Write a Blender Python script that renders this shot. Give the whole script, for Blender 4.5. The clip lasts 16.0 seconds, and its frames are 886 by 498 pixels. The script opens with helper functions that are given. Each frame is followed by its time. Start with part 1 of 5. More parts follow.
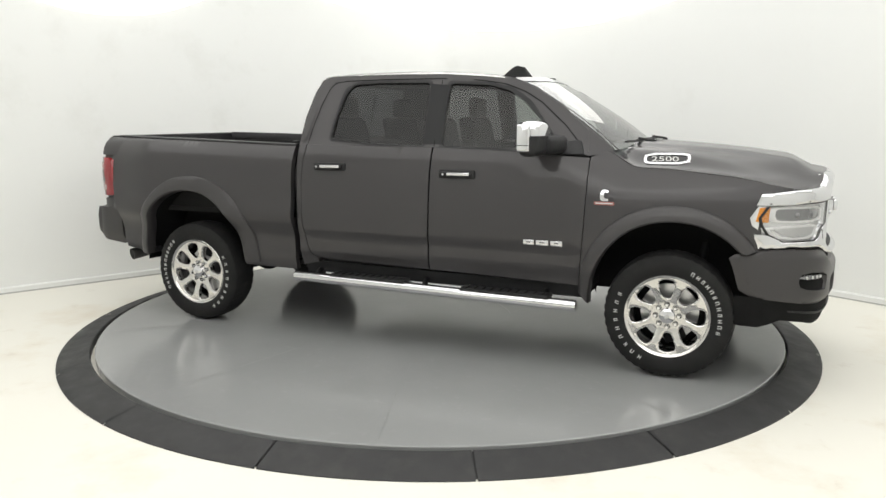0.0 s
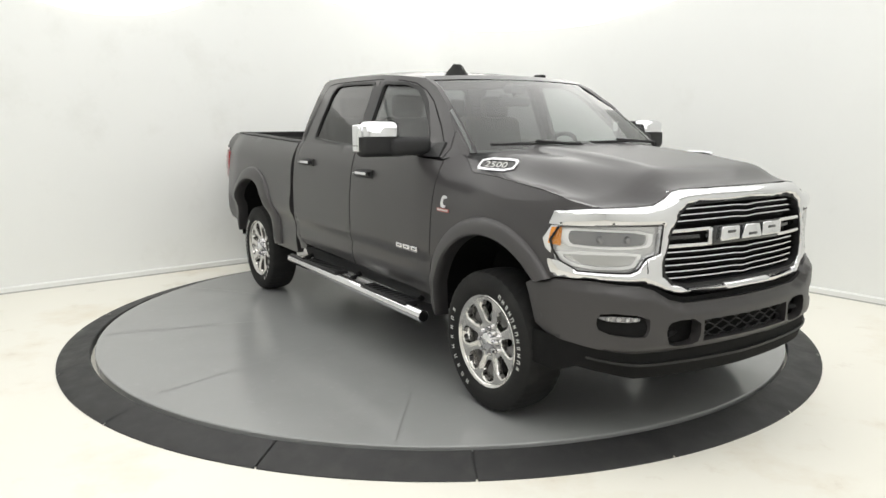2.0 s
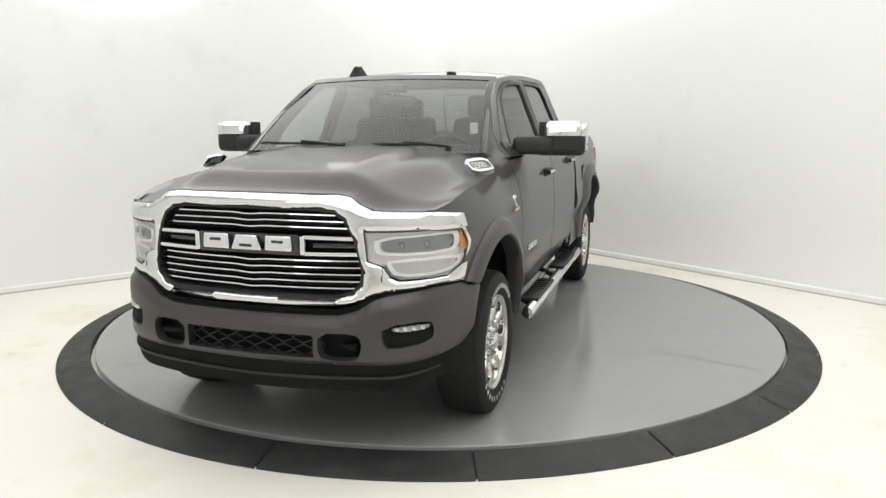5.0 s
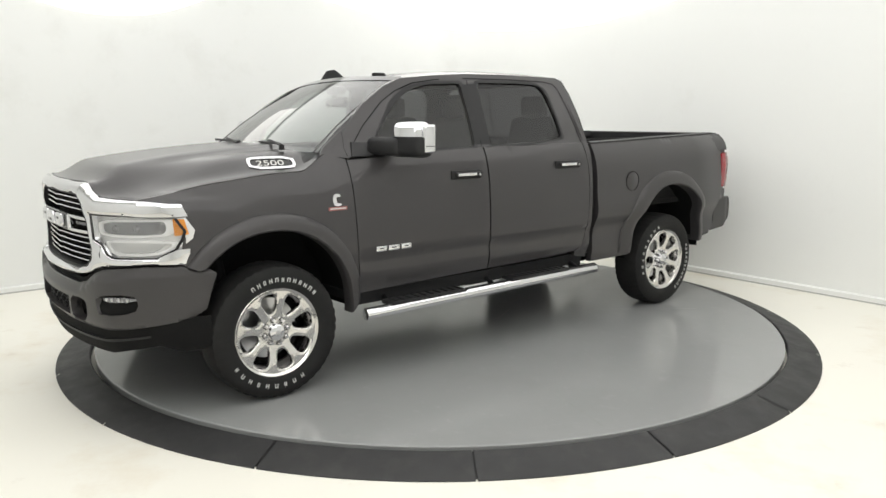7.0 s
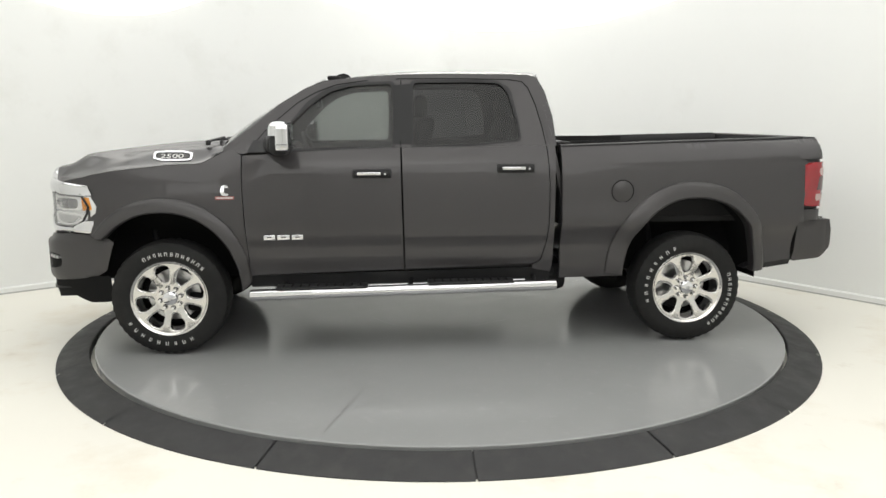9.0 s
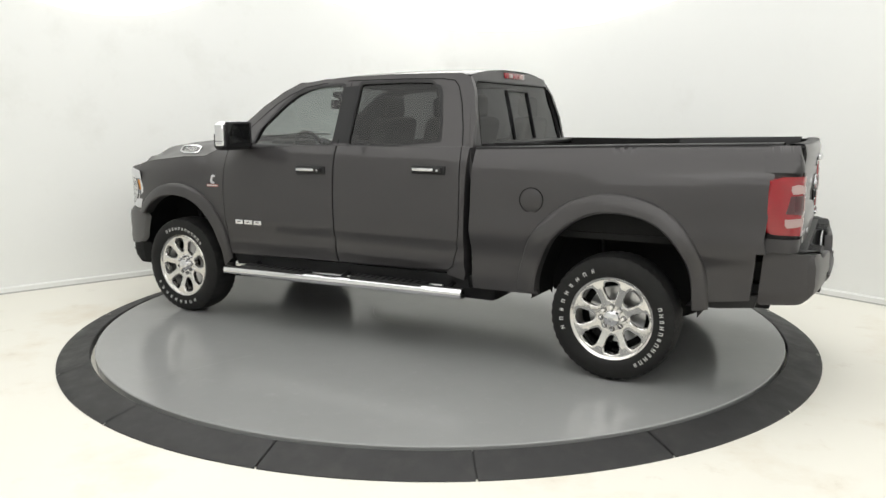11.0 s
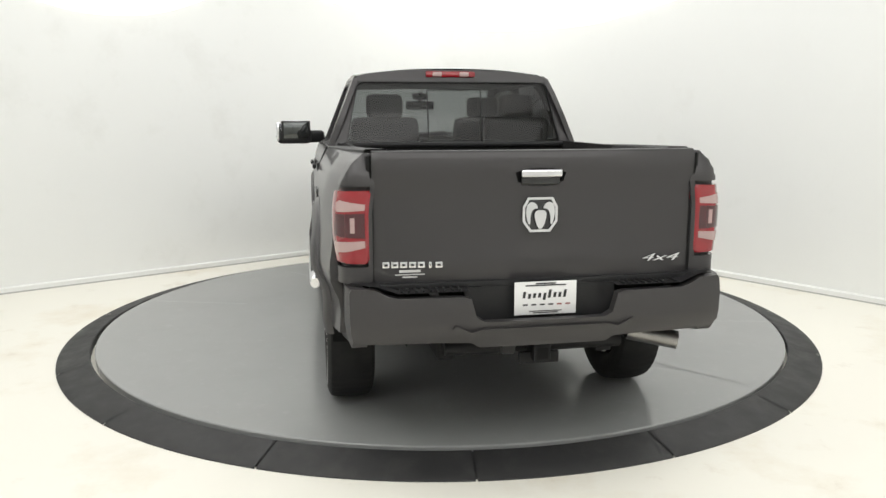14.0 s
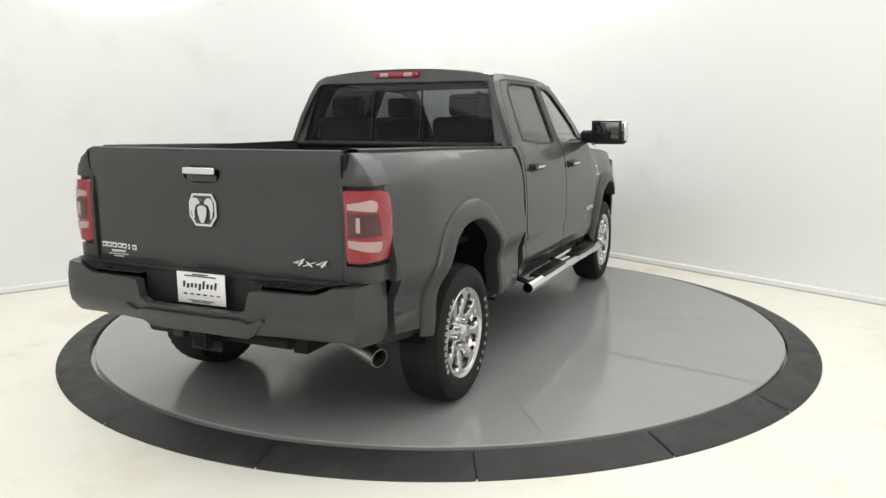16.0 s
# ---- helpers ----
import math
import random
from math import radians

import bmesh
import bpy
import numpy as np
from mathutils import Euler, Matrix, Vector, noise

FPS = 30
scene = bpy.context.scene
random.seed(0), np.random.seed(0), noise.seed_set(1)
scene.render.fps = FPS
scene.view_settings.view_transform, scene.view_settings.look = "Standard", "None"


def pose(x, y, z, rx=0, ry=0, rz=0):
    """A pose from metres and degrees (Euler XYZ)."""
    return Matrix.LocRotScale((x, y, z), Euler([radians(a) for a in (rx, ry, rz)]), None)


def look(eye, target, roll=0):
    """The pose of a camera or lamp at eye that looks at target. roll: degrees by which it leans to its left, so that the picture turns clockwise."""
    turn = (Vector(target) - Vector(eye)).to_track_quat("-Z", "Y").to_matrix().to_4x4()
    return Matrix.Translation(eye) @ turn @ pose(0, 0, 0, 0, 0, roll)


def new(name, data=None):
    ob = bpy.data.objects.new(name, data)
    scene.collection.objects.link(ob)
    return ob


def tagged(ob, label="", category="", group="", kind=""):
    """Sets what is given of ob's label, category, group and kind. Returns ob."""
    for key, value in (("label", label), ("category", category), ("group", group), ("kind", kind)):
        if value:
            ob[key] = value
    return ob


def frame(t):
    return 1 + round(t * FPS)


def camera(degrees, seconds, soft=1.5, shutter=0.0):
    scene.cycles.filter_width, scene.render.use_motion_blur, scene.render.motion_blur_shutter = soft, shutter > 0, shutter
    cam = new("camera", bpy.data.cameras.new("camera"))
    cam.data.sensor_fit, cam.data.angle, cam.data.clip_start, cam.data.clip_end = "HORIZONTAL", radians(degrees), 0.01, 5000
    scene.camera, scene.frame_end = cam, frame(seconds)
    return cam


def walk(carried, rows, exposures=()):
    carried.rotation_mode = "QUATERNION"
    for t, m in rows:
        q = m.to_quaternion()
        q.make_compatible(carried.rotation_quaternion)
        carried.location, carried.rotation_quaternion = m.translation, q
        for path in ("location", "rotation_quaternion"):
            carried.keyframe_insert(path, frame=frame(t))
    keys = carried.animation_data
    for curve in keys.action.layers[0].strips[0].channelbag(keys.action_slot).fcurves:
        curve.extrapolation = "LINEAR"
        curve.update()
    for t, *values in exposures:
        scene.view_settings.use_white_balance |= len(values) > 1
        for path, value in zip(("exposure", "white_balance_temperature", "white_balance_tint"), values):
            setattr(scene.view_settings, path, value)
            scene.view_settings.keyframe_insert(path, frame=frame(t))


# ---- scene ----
cam = camera(60.96, 16.0)
EYE = pose(0.0, -6.33, 1.684, 90 - 9.886, 0.108, -0.288)
walk(cam, [(0.0, EYE), (16.0, EYE)])

# ---- light ----
world = bpy.data.worlds.new("world")
world.use_nodes = True
world.node_tree.nodes["Background"].inputs[0].default_value = (0.9, 0.92, 0.9, 1)
world.node_tree.nodes["Background"].inputs[1].default_value = 0.4
scene.world = world
scene.view_settings.exposure = 0.0


def area_lamp(name, m, size, power, colour=(1, 0.98, 0.94), size_y=None):
    data = bpy.data.lights.new(name, "AREA")
    data.energy, data.color = power, colour
    data.shape, data.size = ("RECTANGLE", size) if size_y else ("DISK", size)
    if size_y:
        data.size_y = size_y
    ob = new(name, data)
    ob.matrix_world = m
    return ob


# broad unseen lamp, added under the ceiling for even light from above
area_lamp("ceiling_wash", pose(0.1, -0.9, 3.55, 0, 0, 38.5), 8.2, 264, (1.0, 0.99, 0.975), size_y=8.2)
# unseen fill lamp, added on the near side to brighten walls and upright faces
area_lamp("front_softbox_light", look((0.4, -4.9, 3.2), (0.1, 0.2, 0.9)), 6.4, 52, (1.0, 0.99, 0.975), size_y=1.7)


# ---- materials ----
def material(name, colour, rough=0.5, metal=0.0, coat=0.0, vary=0.0, scale=8.0, bump=0.0, bump_scale=200.0, emit=0.0, rough_vary=0.0, spec=0.5):
    m = bpy.data.materials.new(name)
    m.use_nodes = True
    n, l = m.node_tree.nodes, m.node_tree.links
    b = n["Principled BSDF"]
    b.inputs["Base Color"].default_value = (*colour, 1)
    b.inputs["Roughness"].default_value = rough
    b.inputs["Metallic"].default_value = metal
    b.inputs["Coat Weight"].default_value = coat
    b.inputs["Coat Roughness"].default_value = 0.04
    b.inputs["Specular IOR Level"].default_value = spec
    co = n.new("ShaderNodeTexCoord")
    if vary or rough_vary:
        t = n.new("ShaderNodeTexNoise")
        t.inputs["Scale"].default_value, t.inputs["Detail"].default_value, t.inputs["Roughness"].default_value = scale, 6, 0.6
        l.new(co.outputs["Object"], t.inputs["Vector"])
        if vary:
            mx = n.new("ShaderNodeMix")
            mx.data_type = "RGBA"
            mx.inputs[6].default_value = (*[max(0, c * (1 - vary)) for c in colour], 1)
            mx.inputs[7].default_value = (*[min(1, c * (1 + vary)) for c in colour], 1)
            l.new(t.outputs["Fac"], mx.inputs[0])
            l.new(mx.outputs[2], b.inputs["Base Color"])
        if rough_vary:
            r = n.new("ShaderNodeMapRange")
            r.inputs[1].default_value, r.inputs[2].default_value = 0.3, 0.7
            r.inputs[3].default_value, r.inputs[4].default_value = max(0, rough - rough_vary), min(1, rough + rough_vary)
            l.new(t.outputs["Fac"], r.inputs[0])
            l.new(r.outputs[0], b.inputs["Roughness"])
    if bump:
        t2 = n.new("ShaderNodeTexNoise")
        t2.inputs["Scale"].default_value, t2.inputs["Detail"].default_value = bump_scale, 3
        l.new(co.outputs["Object"], t2.inputs["Vector"])
        bn = n.new("ShaderNodeBump")
        bn.inputs["Strength"].default_value, bn.inputs["Distance"].default_value = bump, 0.004
        l.new(t2.outputs["Fac"], bn.inputs["Height"])
        l.new(bn.outputs[0], b.inputs["Normal"])
    if emit:
        b.inputs["Emission Color"].default_value = (*colour, 1)
        b.inputs["Emission Strength"].default_value = emit
    return m


def glass_material(name, tint, gloss_rough=0.01, face=0.05, power=4.5):
    m = bpy.data.materials.new(name)
    m.use_nodes = True
    n, l = m.node_tree.nodes, m.node_tree.links
    n.remove(n["Principled BSDF"])
    tr, gl, mix, lw, pw, ma = (n.new("ShaderNode" + k) for k in ("BsdfTransparent", "BsdfGlossy", "MixShader", "LayerWeight", "Math", "Math"))
    tr.inputs[0].default_value = (*tint, 1)
    gl.inputs["Roughness"].default_value = gloss_rough
    # gloss from 5 per cent face on to full at a glancing angle
    lw.inputs[0].default_value = 0.5
    pw.operation, pw.inputs[1].default_value = "POWER", power
    ma.operation, ma.inputs[1].default_value, ma.inputs[2].default_value = "MULTIPLY_ADD", 1.0 - face, face
    l.new(lw.outputs["Facing"], pw.inputs[0])
    l.new(pw.outputs[0], ma.inputs[0])
    l.new(ma.outputs[0], mix.inputs[0])
    l.new(tr.outputs[0], mix.inputs[1])
    l.new(gl.outputs[0], mix.inputs[2])
    l.new(mix.outputs[0], n["Material Output"].inputs[0])
    return m


M = {
    "paint": material("grey_metallic_paint", (0.046, 0.0436, 0.0452), 0.42, 0.25, 0.5, vary=0.06, scale=900, spec=0.25),
    "flare": material("satin_flare_paint", (0.043, 0.0405, 0.0415), 0.45, 0.2, 0.2, vary=0.05, scale=60),
    "chrome": material("chrome", (0.72, 0.72, 0.74), 0.06, 1.0, rough_vary=0.02, scale=20),
    "satin": material("satin_metal", (0.6, 0.6, 0.61), 0.28, 1.0),
    "alloy": material("polished_alloy", (0.66, 0.65, 0.635), 0.18, 1.0, rough_vary=0.05, scale=30),
    "plastic": material("black_plastic", (0.014, 0.014, 0.015), 0.5, spec=0.35, vary=0.2, scale=40, bump=0.15, bump_scale=900),
    "gloss_black": material("gloss_black", (0.012, 0.012, 0.013), 0.12, coat=0.5),
    "rubber": material("tyre_rubber", (0.011, 0.011, 0.011), 0.72, spec=0.3, vary=0.25, scale=25, bump=0.25, bump_scale=300),
    "liner": material("wheel_well_liner", (0.006, 0.006, 0.006), 0.85, spec=0.2, vary=0.4, scale=15, bump=0.5, bump_scale=150),
    "under": material("underbody_steel", (0.010, 0.010, 0.011), 0.6, 0.3, spec=0.3, vary=0.4, scale=12),
    "bedliner": material("sprayed_bed_liner", (0.012, 0.012, 0.012), 0.75, spec=0.3, vary=0.2, scale=60, bump=0.6, bump_scale=500),
    "cloth": material("dark_seat_leather", (0.010, 0.010, 0.011), 0.6, vary=0.15, scale=30, bump=0.2, bump_scale=250),
    "dash": material("dashboard_vinyl", (0.013, 0.013, 0.014), 0.6, vary=0.1, scale=30, bump=0.2, bump_scale=400),
    "white_letter": material("raised_white_letters", (0.6, 0.6, 0.585), 0.6),
    "red_lens": material("red_lens", (0.26, 0.006, 0.013), 0.12, coat=0.8, vary=0.15, scale=14),
    "dark_lens": material("smoked_red_lens", (0.06, 0.008, 0.012), 0.12, coat=0.8),
    "clear_lens": material("clear_lamp_plastic", (0.72, 0.72, 0.72), 0.2, 0.5, 0.5, vary=0.1, scale=40),
    "pale_lens": material("pale_reverse_lens", (0.42, 0.29, 0.28), 0.15, coat=0.8),
    "amber": material("amber_reflector", (0.65, 0.24, 0.03), 0.25, coat=0.5),
    "projector": material("projector_glass", (0.24, 0.24, 0.25), 0.12, 0.6, 0.8),
    "wall": material("white_wall_paint", (0.85, 0.86, 0.845), 0.75, vary=0.02, scale=1.1, bump=0.05, bump_scale=60),
    "floor": material("white_epoxy_floor", (0.85, 0.83, 0.755), 0.5, vary=0.03, scale=0.9, rough_vary=0.05),
    # grey that stands in for the shade in the gap under the skirting
    "skirting": material("skirting_gap_shade", (0.5, 0.5, 0.48), 0.7, vary=0.1, scale=5),
    "ring": material("black_ramp_rubber", (0.021, 0.021, 0.022), 0.62, vary=0.3, scale=7, bump=0.2, bump_scale=160, rough_vary=0.1),
    "disc": material("grey_epoxy_disc", (0.30, 0.305, 0.305), 0.16, vary=0.04, scale=1.3, rough_vary=0.03),
    "crack": material("dark_scratch", (0.17, 0.17, 0.17), 0.5, vary=0.3, scale=9),
    "dull_steel": material("dull_exhaust_steel", (0.34, 0.33, 0.32), 0.38, 1.0, vary=0.15, scale=20),
    "pillar": material("satin_black_trim", (0.010, 0.010, 0.011), 0.4, spec=0.3),
    "guide": material("light_guide_plastic", (0.8, 0.8, 0.8), 0.35),
    "plate": material("white_plate", (0.8, 0.8, 0.8), 0.4),
    "ink": material("dark_ink", (0.02, 0.02, 0.022), 0.5),
    "red_ink": material("red_badge_enamel", (0.3, 0.1, 0.09), 0.35),
    "softbox": material("glowing_fabric", (1, 0.99, 0.96), 0.9, emit=1.25),
    "glass_front": glass_material("windscreen_glass", (0.72, 0.78, 0.76), face=0.08, power=3.4),
    "glass_tint": glass_material("tinted_glass", (0.15, 0.15, 0.155), face=0.04),
    "glass_rear": glass_material("rear_privacy_glass", (0.22, 0.225, 0.23), face=0.03),
    "glass_door": glass_material("door_glass", (0.42, 0.44, 0.43)),
    # mirror colour darkened to stand in for a dark reflection
    "mirror": material("darkened_mirror_glass", (0.1, 0.105, 0.105), 0.02, 1.0),
}


def stain(mat, colour, low, high, scale, strength):
    """Lays worn, tinted patches of that colour over a material's base colour."""
    n, l = mat.node_tree.nodes, mat.node_tree.links
    base = n["Principled BSDF"].inputs["Base Color"]
    co, t, r, mx = (n.new("ShaderNode" + k) for k in ("TexCoord", "TexNoise", "MapRange", "Mix"))
    t.inputs["Scale"].default_value, t.inputs["Detail"].default_value, t.inputs["Roughness"].default_value = scale, 9, 0.65
    r.inputs[1].default_value, r.inputs[2].default_value, r.inputs[4].default_value = low, high, strength
    mx.data_type = "RGBA"
    mx.inputs[7].default_value = (*colour, 1)
    l.new(co.outputs["Object"], t.inputs["Vector"])
    l.new(t.outputs["Fac"], r.inputs[0])
    l.new(r.outputs[0], mx.inputs[0])
    if base.links:
        l.new(base.links[0].from_socket, mx.inputs[6])
    else:
        mx.inputs[6].default_value = base.default_value
    l.new(mx.outputs[2], base)


stain(M["floor"], (0.62, 0.5, 0.33), 0.52, 0.72, 0.75, 0.45)
stain(M["floor"], (0.5, 0.45, 0.38), 0.62, 0.75, 3.0, 0.3)
stain(M["wall"], (0.66, 0.66, 0.62), 0.55, 0.8, 1.4, 0.35)
stain(M["ring"], (0.06, 0.058, 0.055), 0.5, 0.8, 5.0, 0.5)
stain(M["disc"], (0.26, 0.26, 0.26), 0.5, 0.8, 2.0, 0.35)
stain(M["disc"], (0.42, 0.42, 0.42), 0.58, 0.8, 14.0, 0.25)
stain(M["rubber"], (0.025, 0.024, 0.023), 0.5, 0.8, 9.0, 0.5)


# ---- mesh helpers ----
def part(name, bm, mat, parent=None, label="", smooth=40, m=None):
    me = bpy.data.meshes.new(name)
    bmesh.ops.recalc_face_normals(bm, faces=bm.faces)
    bm.to_mesh(me)
    bm.free()
    me.materials.append(M[mat] if isinstance(mat, str) else mat)
    if smooth:
        for p in me.polygons:
            p.use_smooth = True
        me.set_sharp_from_angle(angle=radians(smooth))
    ob = new(name, me)
    if parent:
        ob.parent = parent
    if m is not None:
        ob.matrix_local = m
    if label:
        tagged(ob, label)
    return ob


def box(size, centre=(0, 0, 0), bevel=0.0, bm=None, m=None, segments=2):
    out = bmesh.new()
    bmesh.ops.create_cube(out, size=1, matrix=Matrix.Translation(centre) @ Matrix.Diagonal((*size, 1)))
    if bevel:
        bmesh.ops.bevel(out, geom=out.edges[:], offset=bevel, segments=segments, affect="EDGES", profile=0.5)
    if m is not None:
        bmesh.ops.transform(out, matrix=m, verts=out.verts)
    return join(bm, out)


def join(bm, other):
    if bm is None:
        return other
    me = bpy.data.meshes.new("tmp")
    other.to_mesh(me)
    other.free()
    bm.from_mesh(me)
    bpy.data.meshes.remove(me)
    return bm


def rod(a, b, r, bm=None, seg=12, r2=None):
    a, b = Vector(a), Vector(b)
    out = bmesh.new()
    bmesh.ops.create_cone(out, cap_ends=True, segments=seg, radius1=r, radius2=r if r2 is None else r2, depth=(b - a).length,
                          matrix=Matrix.Translation((a + b) / 2) @ (b - a).to_track_quat("Z", "Y").to_matrix().to_4x4())
    return join(bm, out)


def revolve(profile, seg=64, closed=True, wobble=None):
    """profile of (radius, y) turned round the y axis."""
    bm = bmesh.new()
    rings = []
    for i in range(seg):
        a = 2 * math.pi * i / seg
        ring = []
        for j, (r, y) in enumerate(profile):
            rr = r + (wobble(i, j) if wobble else 0)
            ring.append(bm.verts.new((rr * math.cos(a), y, rr * math.sin(a))))
        rings.append(ring)
    k = len(profile)
    for i in range(seg):
        p, q = rings[i], rings[(i + 1) % seg]
        for j in range(k if closed else k - 1):
            bm.faces.new((p[j], p[(j + 1) % k], q[(j + 1) % k], q[j]))
    return bm


def inside(p, poly):
    c, n = False, len(poly)
    for i in range(n):
        (x1, y1), (x2, y2) = poly[i], poly[i - 1]
        if (y1 > p[1]) != (y2 > p[1]) and p[0] < (x2 - x1) * (p[1] - y1) / (y2 - y1) + x1:
            c = not c
    return c


def densify(poly, step):
    out = []
    for i, a in enumerate(poly):
        b = poly[(i + 1) % len(poly)]
        n = max(1, int(math.hypot(b[0] - a[0], b[1] - a[1]) / step))
        out += [(a[0] + (b[0] - a[0]) * k / n, a[1] + (b[1] - a[1]) * k / n) for k in range(n)]
    return out


def smooth_poly(poly, rounds=2):
    """Chaikin corner cutting of a closed outline."""
    for _ in range(rounds):
        q = []
        for i, a in enumerate(poly):
            b = poly[(i + 1) % len(poly)]
            q += [(0.75 * a[0] + 0.25 * b[0], 0.75 * a[1] + 0.25 * b[1]), (0.25 * a[0] + 0.75 * b[0], 0.25 * a[1] + 0.75 * b[1])]
        poly = q
    return poly


def panel(outline, place, holes=(), step=0.06, back=(0, 0, 0), bm=None, lines=()):
    """A sheet with that outline and holes in two coordinates, laid on the surface place(u, v), its rim turned in by back.
    lines: creases that the mesh follows."""
    from mathutils.geometry import delaunay_2d_cdt
    loops = [densify(outline, step)] + [densify(h, step) for h in holes]
    pts, edges = [], []
    for lp in loops:
        k = len(pts)
        pts += [Vector(p) for p in lp]
        edges += [(k + i, k + (i + 1) % len(lp)) for i in range(len(lp))]
    for a, c in lines:
        n = max(1, int(math.hypot(c[0] - a[0], c[1] - a[1]) / step))
        row = [(a[0] + (c[0] - a[0]) * i / n, a[1] + (c[1] - a[1]) * i / n) for i in range(n + 1)]
        row = [p for p in row if inside(p, loops[0]) and not any(inside(p, h) for h in loops[1:])]
        pts += [Vector(p) for p in row]
    us, vs = [p[0] for p in loops[0]], [p[1] for p in loops[0]]
    rim = np.array([(p.x, p.y) for p in pts])
    for i in range(int((max(us) - min(us)) / step) + 1):
        for j in range(int((max(vs) - min(vs)) / step) + 1):
            p = (min(us) + (i + 0.5) * step, min(vs) + (j + 0.5) * step)
            if inside(p, loops[0]) and not any(inside(p, h) for h in loops[1:]) and np.hypot(*(rim - p).T).min() > 0.4 * step:
                pts.append(Vector(p))
    v2, e2, f2, *_ = delaunay_2d_cdt(pts, edges, [], 0, 1e-5)
    out = bmesh.new()
    verts = [out.verts.new(place(p.x, p.y)) for p in v2]
    for f in f2:
        c = sum((v2[i] for i in f), Vector((0, 0))) / len(f)
        if inside(c, loops[0]) and not any(inside(c, h) for h in loops[1:]):
            out.faces.new([verts[i] for i in f])
    bmesh.ops.delete(out, geom=[v for v in out.verts if not v.link_faces], context="VERTS")
    back = Vector(back)
    if back.length:
        rim_edges = [e for e in out.edges if len(e.link_faces) == 1]
        ext = bmesh.ops.extrude_edge_only(out, edges=rim_edges)
        bmesh.ops.translate(out, vec=back, verts=[g for g in ext["geom"] if isinstance(g, bmesh.types.BMVert)])
    return join(bm, out)


def fillet(poly, r=0.03, n=5):
    """The outline with its corners rounded."""
    out = []
    for i, p in enumerate(poly):
        p, a, c = Vector(p), Vector(poly[i - 1]), Vector(poly[(i + 1) % len(poly)])
        k = min(r, 0.45 * (a - p).length, 0.45 * (c - p).length)
        u, v = p + (a - p).normalized() * k, p + (c - p).normalized() * k
        for j in range(n + 1):
            t = j / n
            q = u * (1 - t) ** 2 + p * 2 * t * (1 - t) + v * t * t
            out.append((q.x, q.y))
    return out


def rim_distance(loops):
    """A function that gives how far a point lies from the nearest of those outlines."""
    pts = np.array([p for lp in loops for p in densify(lp, 0.008)])
    return lambda u, v: float(np.hypot(pts[:, 0] - u, pts[:, 1] - v).min())


def ribbon(pts, wide, place):
    """A thin strip along a line, laid on a surface."""
    rows = []
    for k, p in enumerate(pts):
        a, c = Vector(pts[max(0, k - 1)]), Vector(pts[min(len(pts) - 1, k + 1)])
        d = (c - a).normalized()
        rows.append([place(p[0] - s * d.y * wide / 2, p[1] + s * d.x * wide / 2) for s in (-1, 1)])
    return sheet(rows)


def mirrored(bm):
    bmesh.ops.transform(bm, matrix=Matrix.Diagonal((1, -1, 1, 1)), verts=bm.verts)
    bmesh.ops.reverse_faces(bm, faces=bm.faces)
    return bm


def side(bm, s):
    return bm if s > 0 else mirrored(bm)


def ramp(a, b, x):
    t = min(1.0, max(0.0, (x - a) / (b - a)))
    return t * t * (3 - 2 * t)


def sheet(rows):
    """A quad sheet from rows of points."""
    bm = bmesh.new()
    vs = [[bm.verts.new(p) for p in r] for r in rows]
    for a, b in zip(vs, vs[1:]):
        for i in range(len(a) - 1):
            bm.faces.new((a[i], a[i + 1], b[i + 1], b[i]))
    return bm


def thicken(bm, d):
    bmesh.ops.recalc_face_normals(bm, faces=bm.faces)
    bmesh.ops.solidify(bm, geom=bm.faces[:], thickness=d)
    return bm


def table(xs, ys):
    """A smooth curve through those values."""
    xs, ys = np.array(xs, float), np.array(ys, float)
    slope = np.gradient(ys, xs)

    def f(x):
        i = int(np.clip(np.searchsorted(xs, x) - 1, 0, len(xs) - 2))
        h = xs[i + 1] - xs[i]
        t = min(1.0, max(0.0, (x - xs[i]) / h))
        return ((1 + 2 * t) * (1 - t) ** 2 * ys[i] + t * (1 - t) ** 2 * h * slope[i] + t * t * (3 - 2 * t) * ys[i + 1] + t * t * (t - 1) * h * slope[i + 1])
    return f


# ---- the booth ----
TURN = 38.5
FLOOR_Z, DISC_Z = -0.045, 0.02
CX, CY = 0.008, 0.06


PANELS = [((-2.5, 3.17), (-2.2, 3.10), (-1.8, 3.03), (-1.08, 2.93), (-0.4, 2.90), (0.5, 2.86), (1.48, 2.815), (2.03, 2.82), (2.53, 2.88), (3.08, 2.962), (3.4, 3.05)),
          ((-5.65, 2.87), (-5.485, 2.81), (-5.225, 2.755), (-4.765, 2.744), (-4.265, 2.828), (-3.945, 2.951), (-3.8, 3.02))]


